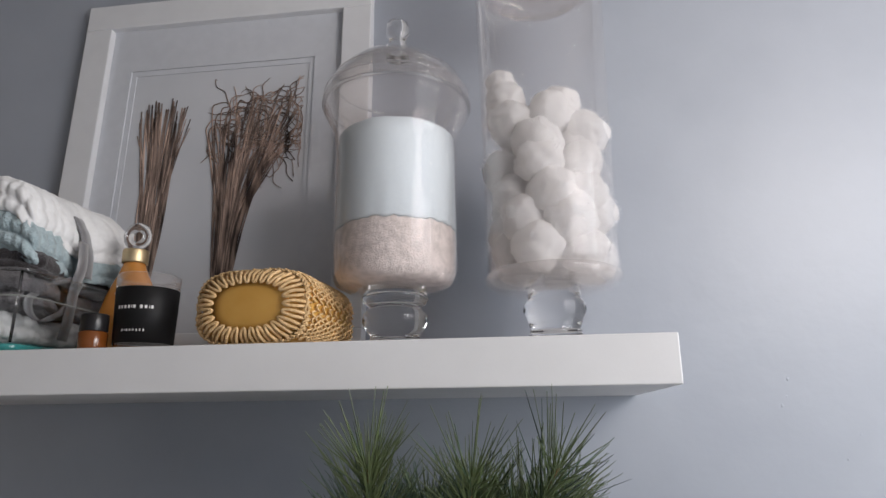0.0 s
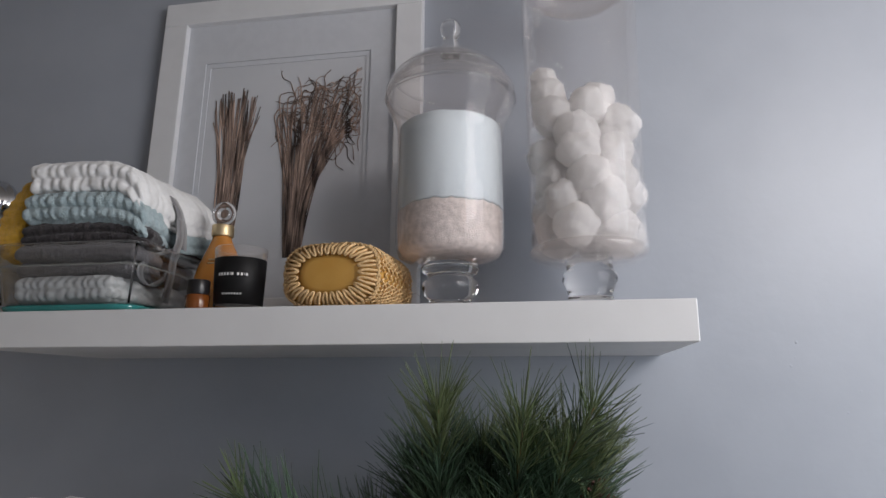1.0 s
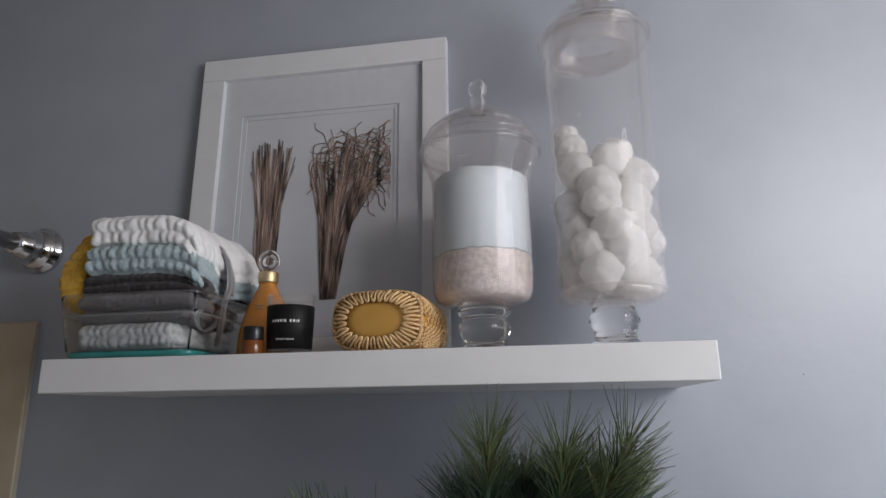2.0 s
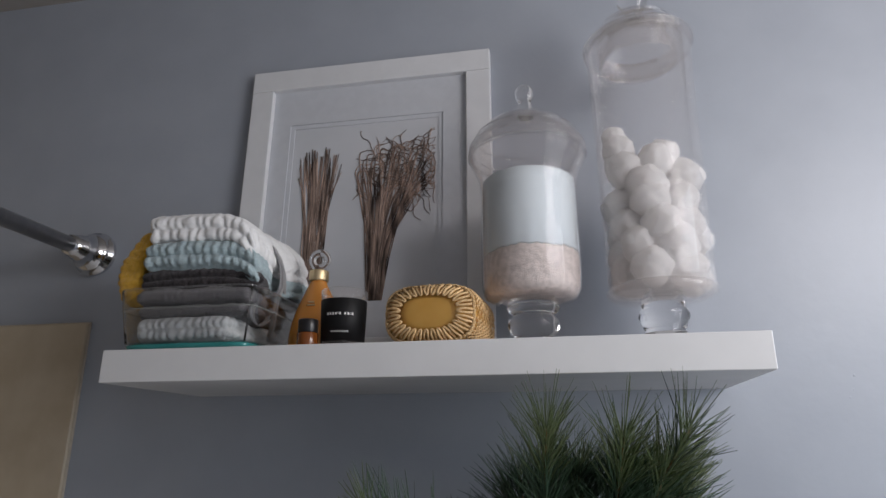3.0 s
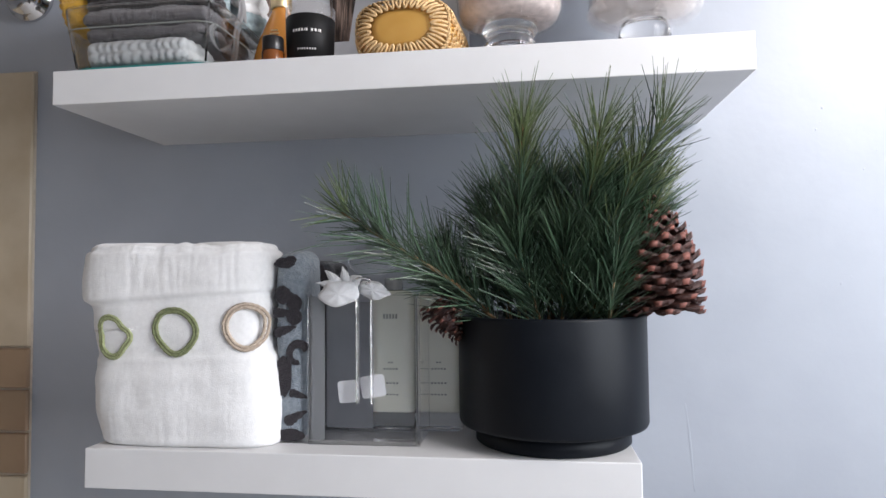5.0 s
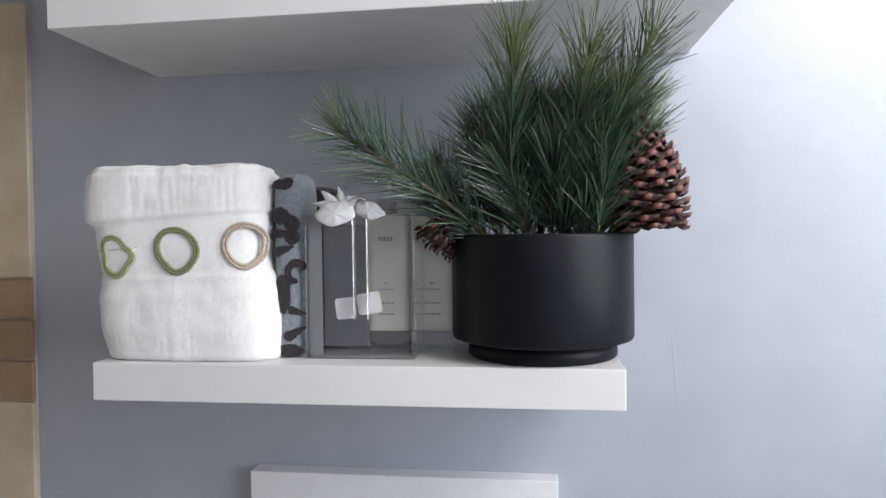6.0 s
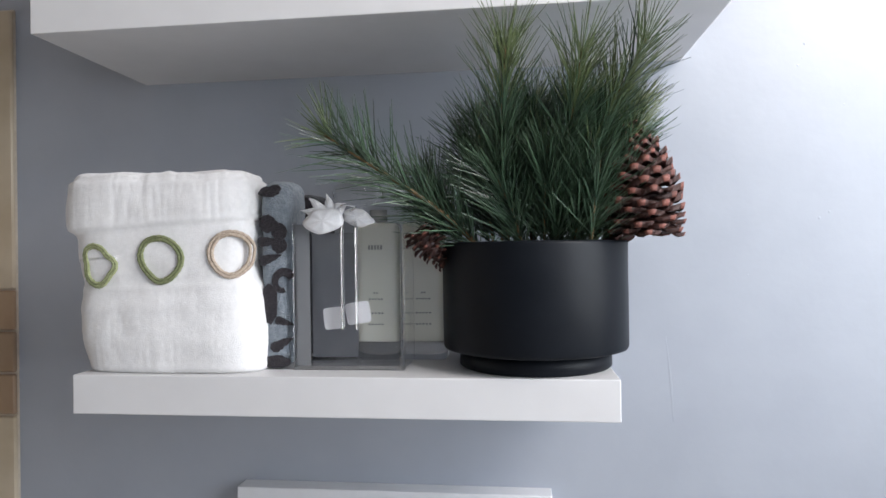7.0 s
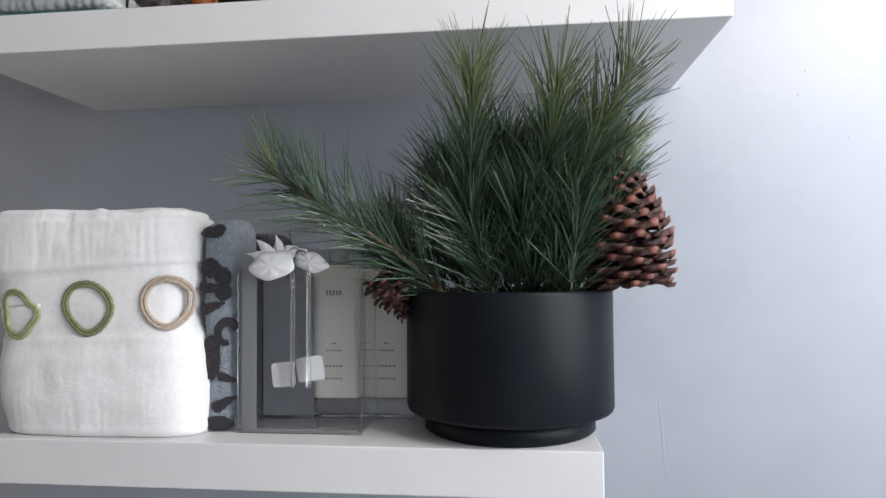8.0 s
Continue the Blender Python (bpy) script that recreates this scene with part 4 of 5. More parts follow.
# ---- white towel with cord rings ----
def white_towel():
    t = thing("hand_towel", "folded white ribbed towel with three stitched cord rings", "towel", (-0.531, -0.245, LOW))
    H = 0.258
    rings = []
    n, levels = 300, 80
    keys = [(0.0, 0.120, 0.052), (0.02, 0.1235, 0.057), (0.18, 0.1285, 0.061), (0.32, 0.127, 0.060), (0.43, 0.1225, 0.0565), (0.47, 0.119, 0.0545), (0.74, 0.1235, 0.0555), (0.765, 0.1300, 0.0605), (0.86, 0.1312, 0.0615), (0.97, 0.1305, 0.0605), (0.99, 0.1245, 0.0555)]

    def size(f):
        for (f0, a0, b0), (f1, a1, b1) in zip(keys, keys[1:]):
            if f <= f1:
                u = (f - f0) / (f1 - f0)
                u = u * u * (3 - 2 * u)
                return a0 + (a1 - a0) * u, b0 + (b1 - b0) * u
        return keys[-1][1:]

    for k in range(levels + 1):
        f = k / levels
        a, b = size(min(f, 0.99))
        step = lambda a, b: max(0.0, min(1.0, (f - a) / (b - a)))
        cx = 0.010 * (0.5 - f) - 0.006 * math.sin(f * 3.1) - 0.006 * step(0.40, 0.55) - 0.0075 * step(0.72, 0.78)
        r = even_ring(a, b, 4.2, n, cx, 0.0)
        out = []
        for p in r:
            d = Vector((p.x - cx, p.y * 2.2, 0)).normalized()
            groove = max(0.0, nz((p.x * 3.0, p.y, f * 0.08), 60, 3)) * (0.0015 if f > 0.76 else 0.0005) * (0.4 + 0.6 * max(0.0, nz((p.x, 0, f * 0.3), 12, 5) + 0.5))
            w = -groove + 0.0034 * nz((p.x, p.y, f * H), 14, 2) + 0.0007 * nz((p.x, p.y, f * H), 45, 4) + 0.0002 * nz((p.x, p.y, f * H), 190, 6)
            # the fold lines sink a little towards one end
            slope = (0.012 if f > 0.6 else 0.004) * (p.x / 0.13) * math.sin(math.pi * min(1.0, f * 1.02))
            ragged = (0.006 * nz((p.x, p.y * 0.3, 0), 20, 8) + 0.004 * nz((p.x, p.y * 0.3, 0), 62, 9)) * max(0.0, f - 0.86) * 7
            out.append(Vector((p.x + d.x * w, p.y + d.y * w, f * H + slope + ragged)))
        rings.append(out)
    # rounded top roll
    for s, dz in ((0.96, 0.0030), (0.85, 0.0050), (0.6, 0.0055), (0.25, 0.0058)):
        last = rings[levels]
        mid = sum(p.x for p in last) / n
        sx = 0.5 + 0.5 * s if s > 0.8 else s
        rings.append([Vector((mid + (p.x - mid) * sx, p.y * s, p.z + dz)) for p in last])
    loft("folded_cloth", rings, T_WHITE, t)

    def cord_ring(cx, cz, radii, mat, label, y):
        """Two rows of cord laid round a lopsided ring, given by eight outer radii in millimetres."""
        n = 72
        for off in (0.0024, 0.0062):
            pts = []
            for i in range(n):
                w = 2 * math.pi * i / n
                k, u = divmod(i / (n / 8), 1)
                k = int(k)
                a, b, c, d = (radii[(k + m) % 8] for m in (-1, 0, 1, 2))
                q = 0.5 * (2 * b + (c - a) * u + (2 * a - 5 * b + 4 * c - d) * u * u + (3 * b - a - 3 * c + d) * u ** 3) / 1000 - off
                q += 0.0005 * nz((math.cos(w), math.sin(w), off * 90), 2.2, cx * 40)
                x, z = cx + q * math.cos(w), cz + q * math.sin(w)
                u = min(1.0, abs((x + 0.008) / 0.129))
                pts.append(Vector((x, y + 0.056 * (1 - (1 - u ** 4.2) ** (1 / 4.2)), z)))
            tube("cord_ring", pts, lambda f: 0.0024 + 0.0003 * math.sin(f * 150), mat, t, label, 8, True)

    cord_ring(-0.088, 0.1430, (27.5, 20.5, 27, 33, 25, 29.5, 31.5, 25), CORD_A, "light green stitched cord ring", -0.0560)
    cord_ring(-0.001, 0.1487, (33, 31, 32, 34.5, 31.5, 28.5, 33, 31.5), CORD_B, "olive green stitched cord ring", -0.0570)
    cord_ring(0.0925, 0.1541, (27.0, 31.5, 32, 31.5, 30.5, 29.5, 32, 29), CORD_C, "tan stitched cord ring", -0.0560)


white_towel()


# ---- patterned towels behind ----
def motif_mesh(kind, seed):
    rnd = random.Random(seed)
    bm = bmesh.new()

    def blob(cx, cz, rx, rz, y):
        pts = []
        for i in range(22):
            w = 2 * math.pi * i / 22
            q = 1 + rnd.uniform(-0.1, 0.1)
            pts.append((cx + rx * q * math.cos(w), cz + rz * q * math.sin(w)))
        lo = [bm.verts.new((x, 0.0, z)) for x, z in pts]
        hi = [bm.verts.new((x * 0.97 + cx * 0.03, -y * 0.5, z * 0.97 + cz * 0.03)) for x, z in pts]
        bm.faces.new(hi[::-1])
        for i in range(22):
            bm.faces.new((lo[i], hi[i], hi[(i + 1) % 22], lo[(i + 1) % 22]))

    if kind == "clover":
        for i, (cx, cz, r) in enumerate(((-0.0135, 0.013, 0.0125), (0.004, 0.002, 0.0115), (0.004, -0.017, 0.0118), (-0.004, 0.009, 0.0085))):
            blob(cx, cz, r, r * 1.05, 0.0014 + 0.0002 * i)
    elif kind == "leaf":
        blob(0, 0, 0.016, 0.008, 0.0014)
        blob(0.010, 0.005, 0.009, 0.006, 0.0016)
    elif kind == "spear":
        for i, (cx, r) in enumerate(((-0.010, 0.0085), (-0.002, 0.0075), (0.006, 0.0055), (0.013, 0.003))):
            blob(cx, 0.0015 * i, 0.0075, r, 0.0014 + 0.0002 * i)
    elif kind == "bar":
        blob(0, 0, 0.0105, 0.024, 0.0014)
    elif kind == "hem":
        blob(0, 0, 0.0210, 0.0085, 0.0008)
    else:
        pts = [Vector((0.016 * math.cos(w) * (1 - 0.09 * w), 0, 0.018 * math.sin(w) * (1 - 0.09 * w))) for w in [0.4 + i * 0.2 for i in range(24)]]
        v, f = tube_data(pts, lambda u: 0.0066 - 0.003 * u, 8)
        vs = [bm.verts.new((p.x, p.y * 0.25, p.z)) for p in v]
        for q in f:
            bm.faces.new([vs[i] for i in q])
    return bm


def pattern_towel(x0, x1, y0, y1, h, label, spots, lean, mat=None):
    hx, hy = (x1 - x0) / 2, (y1 - y0) / 2
    t = thing("hand_towel", label, "towel", ((x0 + x1) / 2, (y0 + y1) / 2, LOW), "patterned towels", turn=(0, lean, 0))

    def shape(p, n):
        return p + n * (0.0028 * nz(p, 24, 3) + 0.0011 * nz(p, 150, 5)) + Vector((0, 0, h / 2 + 0.002))

    soft_block("folded_cloth", hx, hy, h / 2, min(0.017, hx * 0.9), 0.0036, shape, mat or T_SLATE, t)
    for kind, x, z, s, turn in spots:
        part("motif", motif_mesh(kind, int(z * 1000)), MOTIF, t, "charcoal woven motif", at=pose(x, -hy - 0.0012, z, 0, turn, 0) @ Matrix.Scale(s, 4))


pattern_towel(-0.414, -0.3705, -0.262, -0.190, 0.252, "folded slate blue towel with charcoal scroll motifs", [
    ("leaf", -0.007, 0.237, 0.9, 0), ("clover", 0.003, 0.182, 0.95, 0), ("spear", -0.009, 0.169, 0.85, 10), ("spear", -0.007, 0.146, 0.85, -8), ("curl", 0.011, 0.115, 0.95, 0), ("bar", -0.008, 0.087, 1.15, 0),
    ("spear", 0.011, 0.062, 0.7, 25), ("spear", 0.008, 0.032, 0.9, -18), ("hem", 0.0, 0.010, 1.0, 0)], 0.0)
pattern_towel(-0.418, -0.360, -0.183, -0.08, 0.240, "folded dark slate towel standing behind the clear box", [("bar", 0.012, 0.214, 1.0, 0), ("bar", 0.022, 0.210, 0.95, 0), ("bar", 0.02, 0.165, 1.1, 0)], 0.0, T_INK)


# ---- clear gift box with organza flower ----
T_INSERT = material("slate_grey_card", (0.150, 0.155, 0.172), 0.7, second=(0.185, 0.19, 0.205), scale=20, broad=0.08)


def gift_box():
    t = thing("gift_box", "clear acrylic box with a white sticker and organza flower", "gift box", (-0.2915, -0.228, LOW))
    hx, hy, H, w = 0.0745, 0.036, 0.1945, 0.0035
    part("front_panel", box_bm(-hx, hx, -hy, -hy + w, 0.004, H, 0.0008), ACRYLIC, t)
    for s in (-1, 1):
        part("side_panel", box_bm(min(s * hx, s * (hx - w)), max(s * hx, s * (hx - w)), -hy + w + 0.0003, hy - w - 0.0003, 0.004, H, 0.0008), ACRYLIC, t)
    part("base_panel", box_bm(-hx, hx, -hy, hy, 0, 0.0036, 0.0008), ACRYLIC, t)
    for sx in (-1, 1):
        for sy in (-1, 1):
            cx, cy = sx * (hx - 0.0022), sy * (hy + 0.0016)
            part("corner_bead", box_bm(cx - 0.0026, cx + 0.0026, cy - 0.0014, cy + 0.0014, 0.003, H, 0.0007), CRYSTAL, t, "clear corner bead")
    part("base_bead", box_bm(-hx, hx, -hy - 0.0030, -hy - 0.0004, 0.0, 0.0052, 0.0008), CRYSTAL, t, "clear bottom bead")
    frost = thin_glass("frosted_edge", (0.72, 0.73, 0.75), 0.5, 0.3, 0.35)
    part("frosted_strip", box_bm(-hx + 0.001, -hx + 0.0225, -hy - 0.0009, -hy - 0.0002, 0.005, H - 0.002), frost, t, "frosted clear strip")
    part("grey_card", box_bm(-hx + 0.004, -0.004, hy - 0.006, hy - 0.0045, 0.006, H - 0.012), T_INSERT, t, "slate grey card lining")
    for x in (-0.0065, 0.0125):
        part("channel_wall", box_bm(x - 0.0013, x + 0.0013, -hy - 0.010, -hy - 0.0003, 0.054, H, 0.0006), CRYSTAL, t, "clear upright rib")
    part("channel_front", box_bm(-0.0052, 0.0112, -hy - 0.0098, -hy - 0.0078, 0.055, H, 0.0005), ACRYLIC, t, "clear channel front")
    for x, wd, a, z in ((-0.021, 0.0285, -6, 0.0675), (0.0115, 0.033, -9, 0.0745)):
        bm = bmesh.new()
        ring = super_ring(wd / 2, 0.0145, 0, 7, 28)
        lo, hi = [bm.verts.new((p.x, 0.0004, p.y)) for p in ring], [bm.verts.new((p.x, 0, p.y)) for p in ring]
        bm.faces.new(hi)
        bm.faces.new(lo[::-1])
        for i in range(28):
            bm.faces.new((lo[i], lo[(i + 1) % 28], hi[(i + 1) % 28], hi[i]))
        part("sticker", bm, STICKER, t, "blank white paper sticker", at=pose(x, -hy + w + 0.0008, z, 0, a, 0))
    flower = thing("organza_flower", "white organza ribbon flower tied on the clear box", "ribbon flower", (-0.3215, -0.272, LOW + 0.200))

    def petal(x, z, rx, rz, turn, y, cup, point=0.0, nm="petal"):
        """A cupped, crinkled petal; point draws its far end out into a tip."""
        verts, faces = [(0, -cup, 0)], []
        m, rows = 28, 5
        for k in range(1, rows + 1):
            f = k / rows
            for i in range(m):
                w = 2 * math.pi * i / m
                r = f * (1 + 0.05 * math.sin(5 * w + turn))
                tip = 1 - point * max(0.0, math.cos(w)) ** 2 * f
                verts.append((rx * r * math.cos(w) * (1 + 0.5 * point * max(0.0, math.cos(w))), -cup * (1 - f * f) - 0.0012 * f * math.sin(7 * w), rz * r * math.sin(w) * tip))
        faces += [(0, 1 + i, 1 + (i + 1) % m) for i in range(m)]
        for k in range(rows - 1):
            for i in range(m):
                a, b = 1 + k * m + i, 1 + k * m + (i + 1) % m
                faces.append((a, a + m, b + m, b))
        ob = put(nm, mesh_of(nm, verts, faces), ORGANZA, flower, at=pose(x, y, z, 0, turn, 0))
        ob.modifiers.new("thick", "SOLIDIFY").thickness = 0.0005

    petal(0.002, -0.004, 0.0275, 0.0165, -8, -0.006, 0.006, 0.0, "round_petal")
    petal(-0.010, 0.007, 0.015, 0.0062, 190, -0.002, 0.003, 0.7)
    petal(-0.005, 0.013, 0.015, 0.0070, 225, 0.000, 0.004, 0.7)
    petal(0.008, 0.014, 0.014, 0.0065, 258, 0.002, 0.004, 0.6)
    petal(0.016, 0.010, 0.014, 0.0085, -30, 0.003, 0.003, 0.2)
    petal(0.044, 0.000, 0.020, 0.0120, 14, 0.006, 0.004, 0.3, "sheer_petal")
    wire = curve_pts([(0.020, -0.004, 0.012), (0.030, -0.010, 0.016), (0.044, -0.006, 0.013), (0.036, 0.0, 0.008)], 14)
    tube("tie_wire", wire, 0.0013, CHROME, flower, "silver tie")


gift_box()


# ---- two clear wash bottles ----
def wash_bottle(x, y, label, off=0.0):
    t = thing("wash_bottle", label, "bottle", (x, y, LOW), "clear wash bottles")
    a, b, H = 0.0325, 0.022, 0.196
    ring = lambda s, z: super_ring(a * s, b * s, z, 6, 44)
    loft("wash_body", [ring(0.97, 0.026), ring(1.0, 0.028), ring(1.0, H - 0.012), ring(0.97, H - 0.004), ring(0.86, H), ring(0.42, H + 0.002)], WASH, t, "clear body full of pale wash")
    loft("thick_base", [ring(0.95, 0), ring(1.0, 0.003), ring(1.0, 0.0225), ring(0.97, 0.0255)], CRYSTAL, t, "thick clear base")
    lathe("neck", [(0, H + 0.002), (0.0125, H + 0.002), (0.0130, H + 0.004), (0.0130, H + 0.020), (0, H + 0.020)], PLASTIC_CAP, t, "clear grey neck", 32)
    ball = [(0.0375 * math.cos(a), H + 0.046 + 0.0255 * math.sin(a)) for a in [-math.pi / 2 + math.pi * i / 18 for i in range(19)]]
    lathe("stopper", [(max(0.0, r), z) for r, z in ball], CRYSTAL, t, "round clear stopper", 40, at=pose(off, 0, 0))
    for z, w in ((0.158, 0.022), (0.095, 0.008), (0.086, 0.022), (0.066, 0.024), (0.050, 0.024)):
        k = 5 if w > 0.01 else 2
        for i in range(k):
            u = -w / 2 + w * i / k
            part("lettering", box_bm(u, u + w / k * 0.62, -b - 0.0006, -b - 0.0002, z, z + (0.0065 if z > 0.15 else 0.0022)), GREY_INK, t)


WASH = material("pale_green_wash", (0.76, 0.76, 0.67), 0.12, second=(0.80, 0.80, 0.71), scale=8, coat=0.5, sss=0.3)
wash_bottle(-0.2715, -0.165, "clear bottle of pale green wash behind the box", -0.030)
wash_bottle(-0.2035, -0.160, "clear bottle of pale green wash beside the planter")


# ---- planter with pine sprigs ----
PX, PY = -0.048, -0.206
pot = thing("planter", "matte black cylindrical ceramic planter on a recessed foot", "planter", (PX, PY, LOW))
lathe("pot_body", [(0, 0.0235), (0.118, 0.0235), (0.1225, 0.025), (0.1240, 0.029), (0.1240, 0.1615), (0.1232, 0.1645), (0.1215, 0.1655), (0.1195, 0.1645), (0.1185, 0.161), (0.1185, 0.135), (0, 0.135)], POT, pot, segs=96)
lathe("pot_foot", [(0, 0), (0.0995, 0), (0.1020, 0.002), (0.1020, 0.0230), (0, 0.0230)], POT, pot, "recessed black foot", 80)
lathe("soil", [(0, 0.1545), (0.06, 0.1535), (0.1175, 0.1495), (0.1175, 0.1355), (0, 0.1355)], SOIL, pot, "dark mossy filler", 48)


def sprig(keys, needle, count, tip=0.35, spread=0.9, seed=0, stem=0.0022, start=0.03, lift=0.0, thick=1.0):
    """One artificial pine sprig: a bent stem set with long thin needles that lean towards its tip."""
    rnd = random.Random(seed)
    root = Vector(keys[0])
    t = thing("pine_sprig", "artificial green pine sprig with long needles in the planter", "pine sprig", root, "pine sprigs")
    pts = [p - root for p in curve_pts(keys, 24)]
    tube("stem", pts, lambda f: stem * (1 - 0.5 * f), BARK, t, "brown wired stem", 6)
    data = {False: ([], []), True: ([], [])}
    for k in range(count):
        f = start + (1 - start) * rnd.random() ** 0.85
        s = f * 24
        i = min(int(s), 23)
        p = pts[i].lerp(pts[i + 1], s - i)
        d = (pts[i + 1] - pts[i]).normalized()
        a = d.orthogonal().normalized()
        w = rnd.uniform(0, 2 * math.pi)
        out = a * math.cos(w) + d.cross(a) * math.sin(w)
        lean = rnd.uniform(0.40, 1.3) * spread * (1.0 + 0.15 * max(0, f - 0.7) / 0.3)
        way = (d + out * lean + Vector((0, 0, lift))).normalized()
        L = needle * rnd.uniform(0.72, 1.22) * (1.0 - 0.30 * max(0, f - 0.7) / 0.3)
        bend = Vector((rnd.uniform(-1, 1), rnd.uniform(-1, 1), rnd.uniform(-0.9, 0.7))) * L * 0.10
        young = f > 1 - tip * 1.25 and rnd.random() < 0.85
        end = root + p + way * L + bend
        if end.z > 1.640 and end.y > -0.296:      # keep clear of the shelf above
            continue
        v, fa = data[young]
        r = rnd.uniform(0.00055, 0.00088) * thick
        q = [p, p + way * L * 0.5 + bend * 0.35, p + way * L + bend]
        side = way.orthogonal().normalized()
        up = way.cross(side)
        base = len(v)
        for j, rr in ((0, r), (1, r * 0.95)):
            for m in range(3):
                g = 2.0944 * m
                v.append(q[j] + (side * math.cos(g) + up * math.sin(g)) * rr)
        for m in range(3):
            g = 2.0944 * m
            v.append(q[2] + (side * math.cos(g) + up * math.sin(g)) * r * 0.4)
        for m in range(3):
            l = (m + 1) % 3
            fa.append((base + m, base + l, base + 3 + l, base + 3 + m))
            fa.append((base + 3 + m, base + 3 + l, base + 6 + l, base + 6 + m))
        fa.append((base + 6, base + 7, base + 8))
    for young, nm, mat in ((False, "needles", NEEDLE), (True, "young_needles", TIPS)):
        if data[young][0]:
            tagged(put(nm, mesh_of(nm, *data[young], smooth=False), mat, t, "lighter young needles" if young else ""), kind="stuff")


R = LOW + 0.150
def S(x, y, z):
    return (x, y, z)


SPRIGS = [
    # stem keys, needle length, needles, share of young tips, spread
    ([S(-0.11, -0.24, R), S(-0.172, -0.275, 1.400), S(-0.232, -0.318, 1.442), S(-0.296, -0.350, 1.486)], 0.086, 400, 0.06, 1.15),
    ([S(-0.12, -0.20, R), S(-0.16, -0.21, 1.41), S(-0.195, -0.22, 1.450)], 0.072, 380, 0.03, 1.0),
    # three tall plumes that lean forward past the shelf's edge
    ([S(-0.09, -0.225, R), S(-0.088, -0.255, 1.43), S(-0.086, -0.30, 1.510), S(-0.080, -0.342, 1.582)], 0.088, 600, 0.26, 0.62),
    ([S(-0.02, -0.20, R), S(-0.012, -0.24, 1.43), S(-0.002, -0.29, 1.505), S(0.008, -0.340, 1.573)], 0.088, 560, 0.26, 0.64),
    ([S(0.015, -0.205, R), S(0.026, -0.24, 1.43), S(0.042, -0.29, 1.505), S(0.080, -0.342, 1.583)], 0.088, 560, 0.28, 0.60),
    ([S(0.035, -0.18, R), S(0.062, -0.178, 1.45), S(0.094, -0.18, 1.545)], 0.076, 620, 0.30, 0.75),
    # lower filling round the rim
    ([S(-0.060, -0.250, R), S(-0.075, -0.267, 1.393), S(-0.098, -0.275, 1.447)], 0.078, 460, 0.0, 1.05),
    ([S(0.000, -0.255, R), S(0.010, -0.272, 1.398), S(0.019, -0.280, 1.457)], 0.082, 520, 0.03, 0.95),
    ([S(-0.035, -0.250, R), S(-0.034, -0.267, 1.408), S(-0.031, -0.275, 1.472)], 0.082, 520, 0.03, 0.90),
    ([S(-0.105, -0.190, R), S(-0.126, -0.190, 1.428), S(-0.139, -0.190, 1.507)], 0.078, 420, 0.0, 0.95),
    ([S(-0.050, -0.180, R), S(-0.050, -0.185, 1.438), S(-0.046, -0.193, 1.522)], 0.085, 560, 0.05, 0.85),
    ([S(0.030, -0.235, R), S(0.044, -0.247, 1.408), S(0.057, -0.253, 1.467)], 0.080, 460, 0.03, 0.95),
    ([S(-0.130, -0.235, R), S(-0.164, -0.247, 1.380), S(-0.190, -0.260, 1.410)], 0.070, 340, 0.0, 1.0),
    ([S(-0.070, -0.160, R), S(-0.083, -0.140, 1.438), S(-0.104, -0.120, 1.522)], 0.078, 360, 0.0, 0.95),
    ([S(-0.075, -0.235, R), S(-0.096, -0.242, 1.398), S(-0.126, -0.248, 1.440)], 0.078, 380, 0.0, 1.05),
    ([S(-0.020, -0.240, R), S(-0.016, -0.253, 1.378), S(-0.010, -0.258, 1.422)], 0.080, 460, 0.0, 1.0),
    ([S(0.045, -0.205, R), S(0.058, -0.200, 1.438), S(0.075, -0.190, 1.522)], 0.074, 420, 0.15, 0.90),
    ([S(0.020, -0.270, R), S(0.025, -0.291, 1.398), S(0.032, -0.299, 1.452)], 0.068, 320, 0.0, 0.95),
    ([S(0.050, -0.220, R), S(0.069, -0.227, 1.458), S(0.082, -0.230, 1.527)], 0.072, 380, 0.25, 0.90),
    ([S(-0.050, -0.200, R), S(-0.052, -0.215, 1.458), S(-0.046, -0.230, 1.535)], 0.084, 440, 0.05, 0.95),
    ([S(0.010, -0.190, R), S(0.020, -0.205, 1.458), S(0.027, -0.220, 1.535)], 0.084, 440, 0.1, 0.95),
    ([S(-0.100, -0.200, R), S(-0.115, -0.213, 1.448), S(-0.121, -0.225, 1.527)], 0.080, 380, 0.03, 1.0),
    ([S(0.000, -0.210, R), S(0.014, -0.225, 1.438), S(0.027, -0.235, 1.517)], 0.080, 460, 0.05, 0.85),
    ([S(0.045, -0.245, R), S(0.063, -0.267, 1.428), S(0.075, -0.278, 1.490)], 0.062, 330, 0.08, 0.95),
    ([S(-0.045, -0.210, R), S(-0.048, -0.230, 1.448), S(-0.046, -0.247, 1.535)], 0.084, 420, 0.05, 0.75),
    ([S(0.015, -0.210, R), S(0.016, -0.230, 1.448), S(0.019, -0.253, 1.535)], 0.084, 420, 0.08, 0.75),
]
for i, (keys, needle, count, tip, spread) in enumerate(SPRIGS):
    sprig(keys, needle, int(count * 0.58), tip, spread, 40 + i, lift=0.35 if i == 0 else 0.0, thick=1.25 if i == 0 else 1.0, stem=0.0034 if i == 0 else 0.0022)


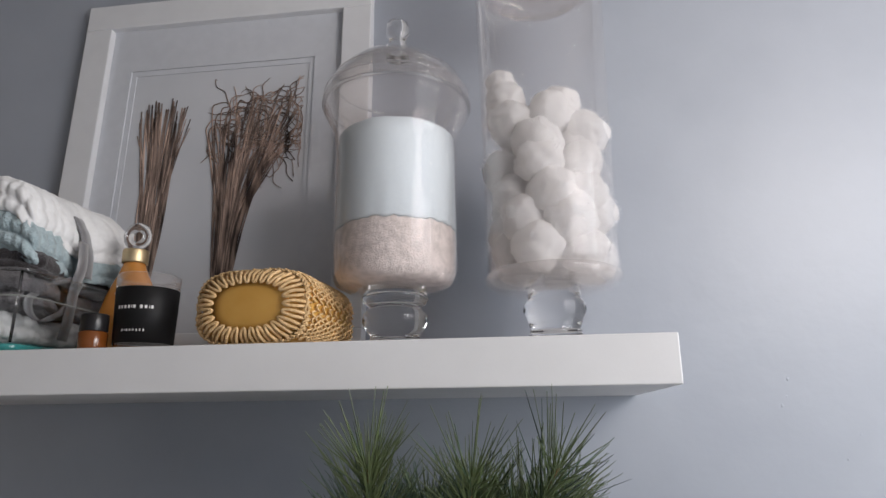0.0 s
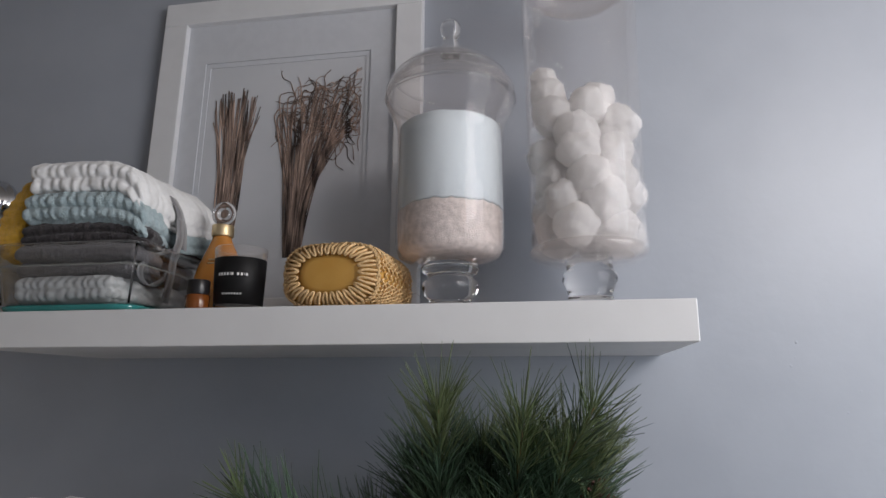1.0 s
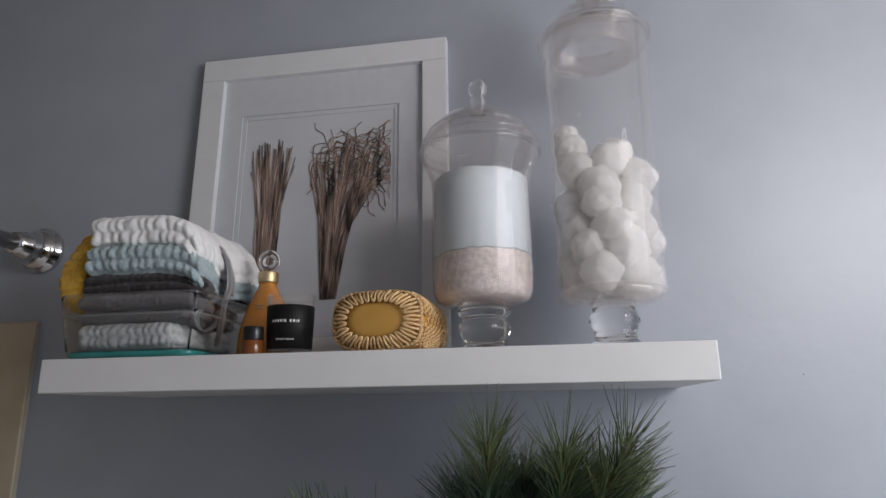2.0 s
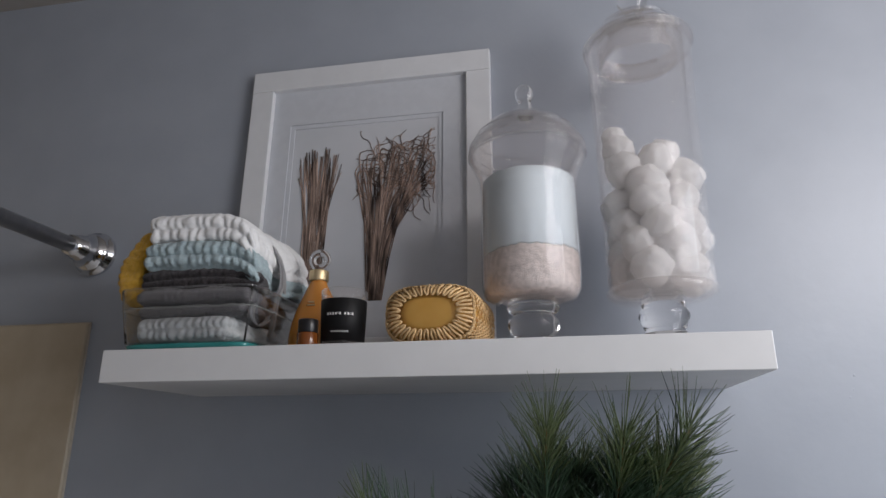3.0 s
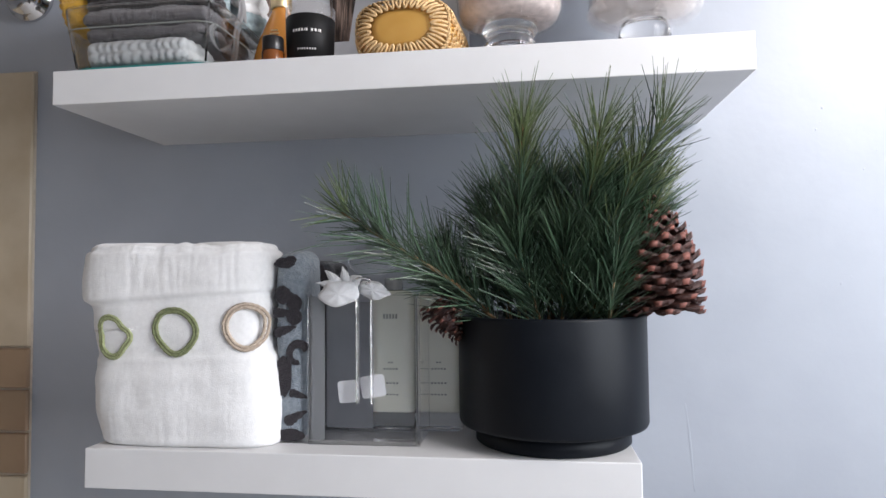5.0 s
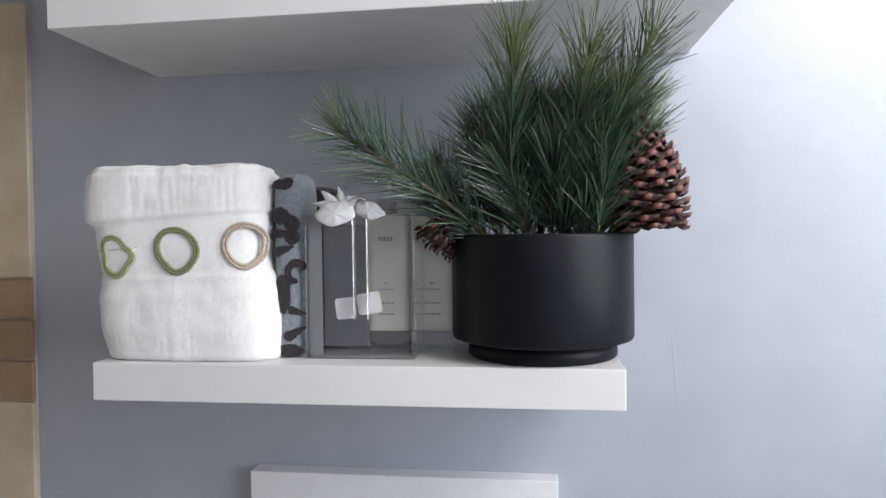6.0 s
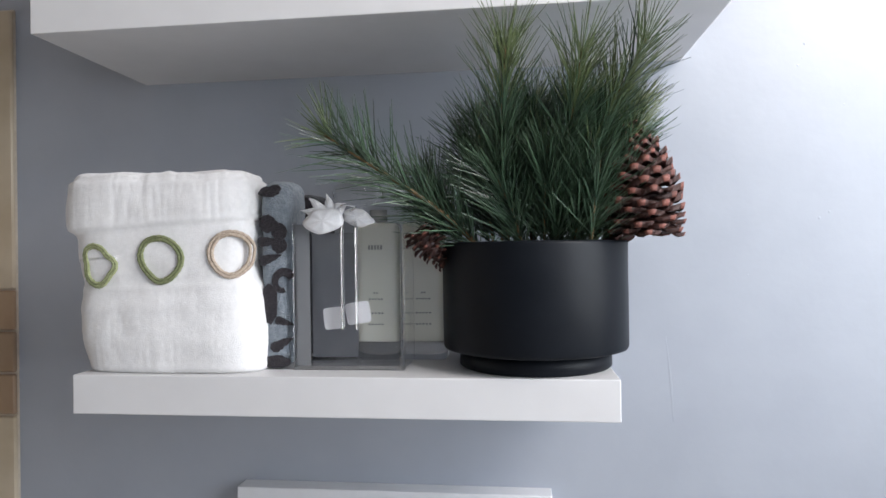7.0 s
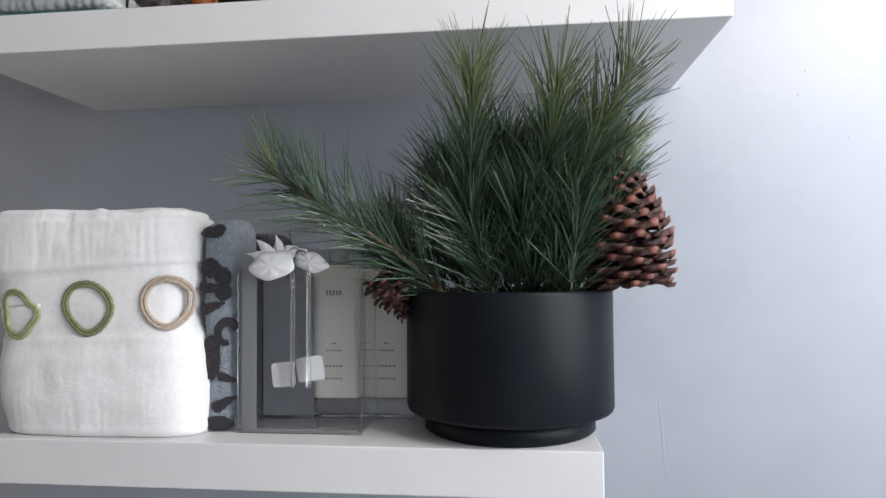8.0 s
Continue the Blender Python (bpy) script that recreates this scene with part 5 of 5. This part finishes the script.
# ---- pine cones ----
def scale_mesh(k):
    rnd = random.Random(k)
    verts, faces = [], []
    n, m = 7, 5
    for i in range(n):
        u = i / (n - 1)
        w = 0.16 + 0.40 * math.sin(math.pi * min(1, 0.10 + 0.62 * u)) ** 1.1
        if u > 0.92:
            w *= 0.72
        for j in range(m):
            v = j / (m - 1) * 2 - 1
            curl = 0.14 * u ** 4 - 0.14 * v * v * u
            verts.append((v * w * (1 + rnd.uniform(-0.05, 0.05)), u * (1 - 0.30 * v * v), curl + 0.02))
    top = len(verts)
    for i in range(n):
        u = i / (n - 1)
        for j in range(m):
            x, y, z = verts[i * m + j]
            verts.append((x * (0.95 - 0.30 * u ** 3), y * (0.97 - 0.02 * u ** 3), z - 0.06 - 0.18 * u ** 3))
    for i in range(n - 1):
        for j in range(m - 1):
            a = i * m + j
            faces.append((a, a + 1, a + m + 1, a + m))
            faces.append((top + a, top + a + m, top + a + m + 1, top + a + 1))
    edge = [i * m for i in range(n)] + [(n - 1) * m + j for j in range(1, m)] + [i * m + m - 1 for i in range(n - 2, -1, -1)]
    for a, b in zip(edge, edge[1:]):
        faces.append((a, b, top + b, top + a))
    me = mesh_of("cone_scale", verts, faces)
    me.materials.append(CONE)
    me.materials.append(CONE_TIP)
    for p in me.polygons:
        c = p.center
        if c.y > 0.84:
            p.material_index = 1
    return me


CONE_SCALES = [scale_mesh(k) for k in range(4)]


def pine_cone(base, axis, length, radius, turns, label, seed):
    t = thing("pine_cone", label, "pine cone", base, "pine cones")
    ax = Vector(axis).normalized()
    q = ax.to_track_quat("Z", "Y").to_matrix().to_4x4()
    t.matrix_basis = Matrix.Translation(base) @ q
    lathe("core", [(0, 0.0), (radius * 0.50, 0.002), (radius * 0.52, length * 0.3), (radius * 0.30, length * 0.7), (0.002, length * 0.96), (0, length * 0.97)], CONE, t, "dark cone core", 20)
    rnd = random.Random(seed)
    n = turns
    for i in range(n):
        f = i / (n - 1)
        a = i * 2.39996
        prof = (math.sin(math.pi * min(1, 0.36 + 0.66 * f)) ** 0.85) if f < 0.97 else 0.12
        reach = radius * (0.24 + 0.76 * prof) * rnd.uniform(0.92, 1.04)
        r0 = min(radius * 0.46 * (1 - 0.55 * f), reach * 0.6)
        z = length * (0.02 + 0.90 * f ** 0.95)
        tilt = radians(-16 + 58 * f ** 1.2 + rnd.uniform(-8, 8))
        size = max(0.008, (reach - r0))
        m = Matrix.Rotation(a, 4, "Z") @ Matrix.Translation((0, r0, z)) @ Matrix.Rotation(tilt, 4, "X") @ Matrix.Diagonal((size * rnd.uniform(1.0, 1.2), size, size, 1))
        put("cone_scale", CONE_SCALES[rnd.randrange(4)], CONE, t, at=m)


pine_cone((0.090, -0.262, 1.362), (-0.10, 0.02, 1.0), 0.150, 0.054, 135, "large open brown pine cone resting against the planter rim", 4)
pine_cone((-0.200, -0.252, 1.374), (0.60, -0.05, -0.8), 0.062, 0.027, 44, "smaller dark pine cone hanging over the planter rim", 9)


# ---- frame hanging under the lower shelf ----
low = thing("picture_frame", "white picture frame hanging on the wall below the shelf", "picture frame", (-0.286, -0.0005, 0.947))
w, h, b = 0.533, 0.66, 0.048
x0, x1 = -w / 2, w / 2
for nm, bx in (("top_rail", (x0, x1, -0.038, 0, -b, 0)), ("bottom_rail", (x0, x1, -0.038, 0, -h, -h + b)),
               ("side_rail", (x0, x0 + b, -0.0377, -0.0003, -h + b + 0.0002, -b - 0.0002)), ("side_rail", (x1 - b, x1, -0.0377, -0.0003, -h + b + 0.0002, -b - 0.0002))):
    part(nm, box_bm(*bx, 0.0018), WHITE, low)
part("mat_board", box_bm(x0 + b - 0.003, x1 - b + 0.003, -0.022, -0.018, -h + b - 0.003, -b + 0.003), MAT, low, "white mat board")
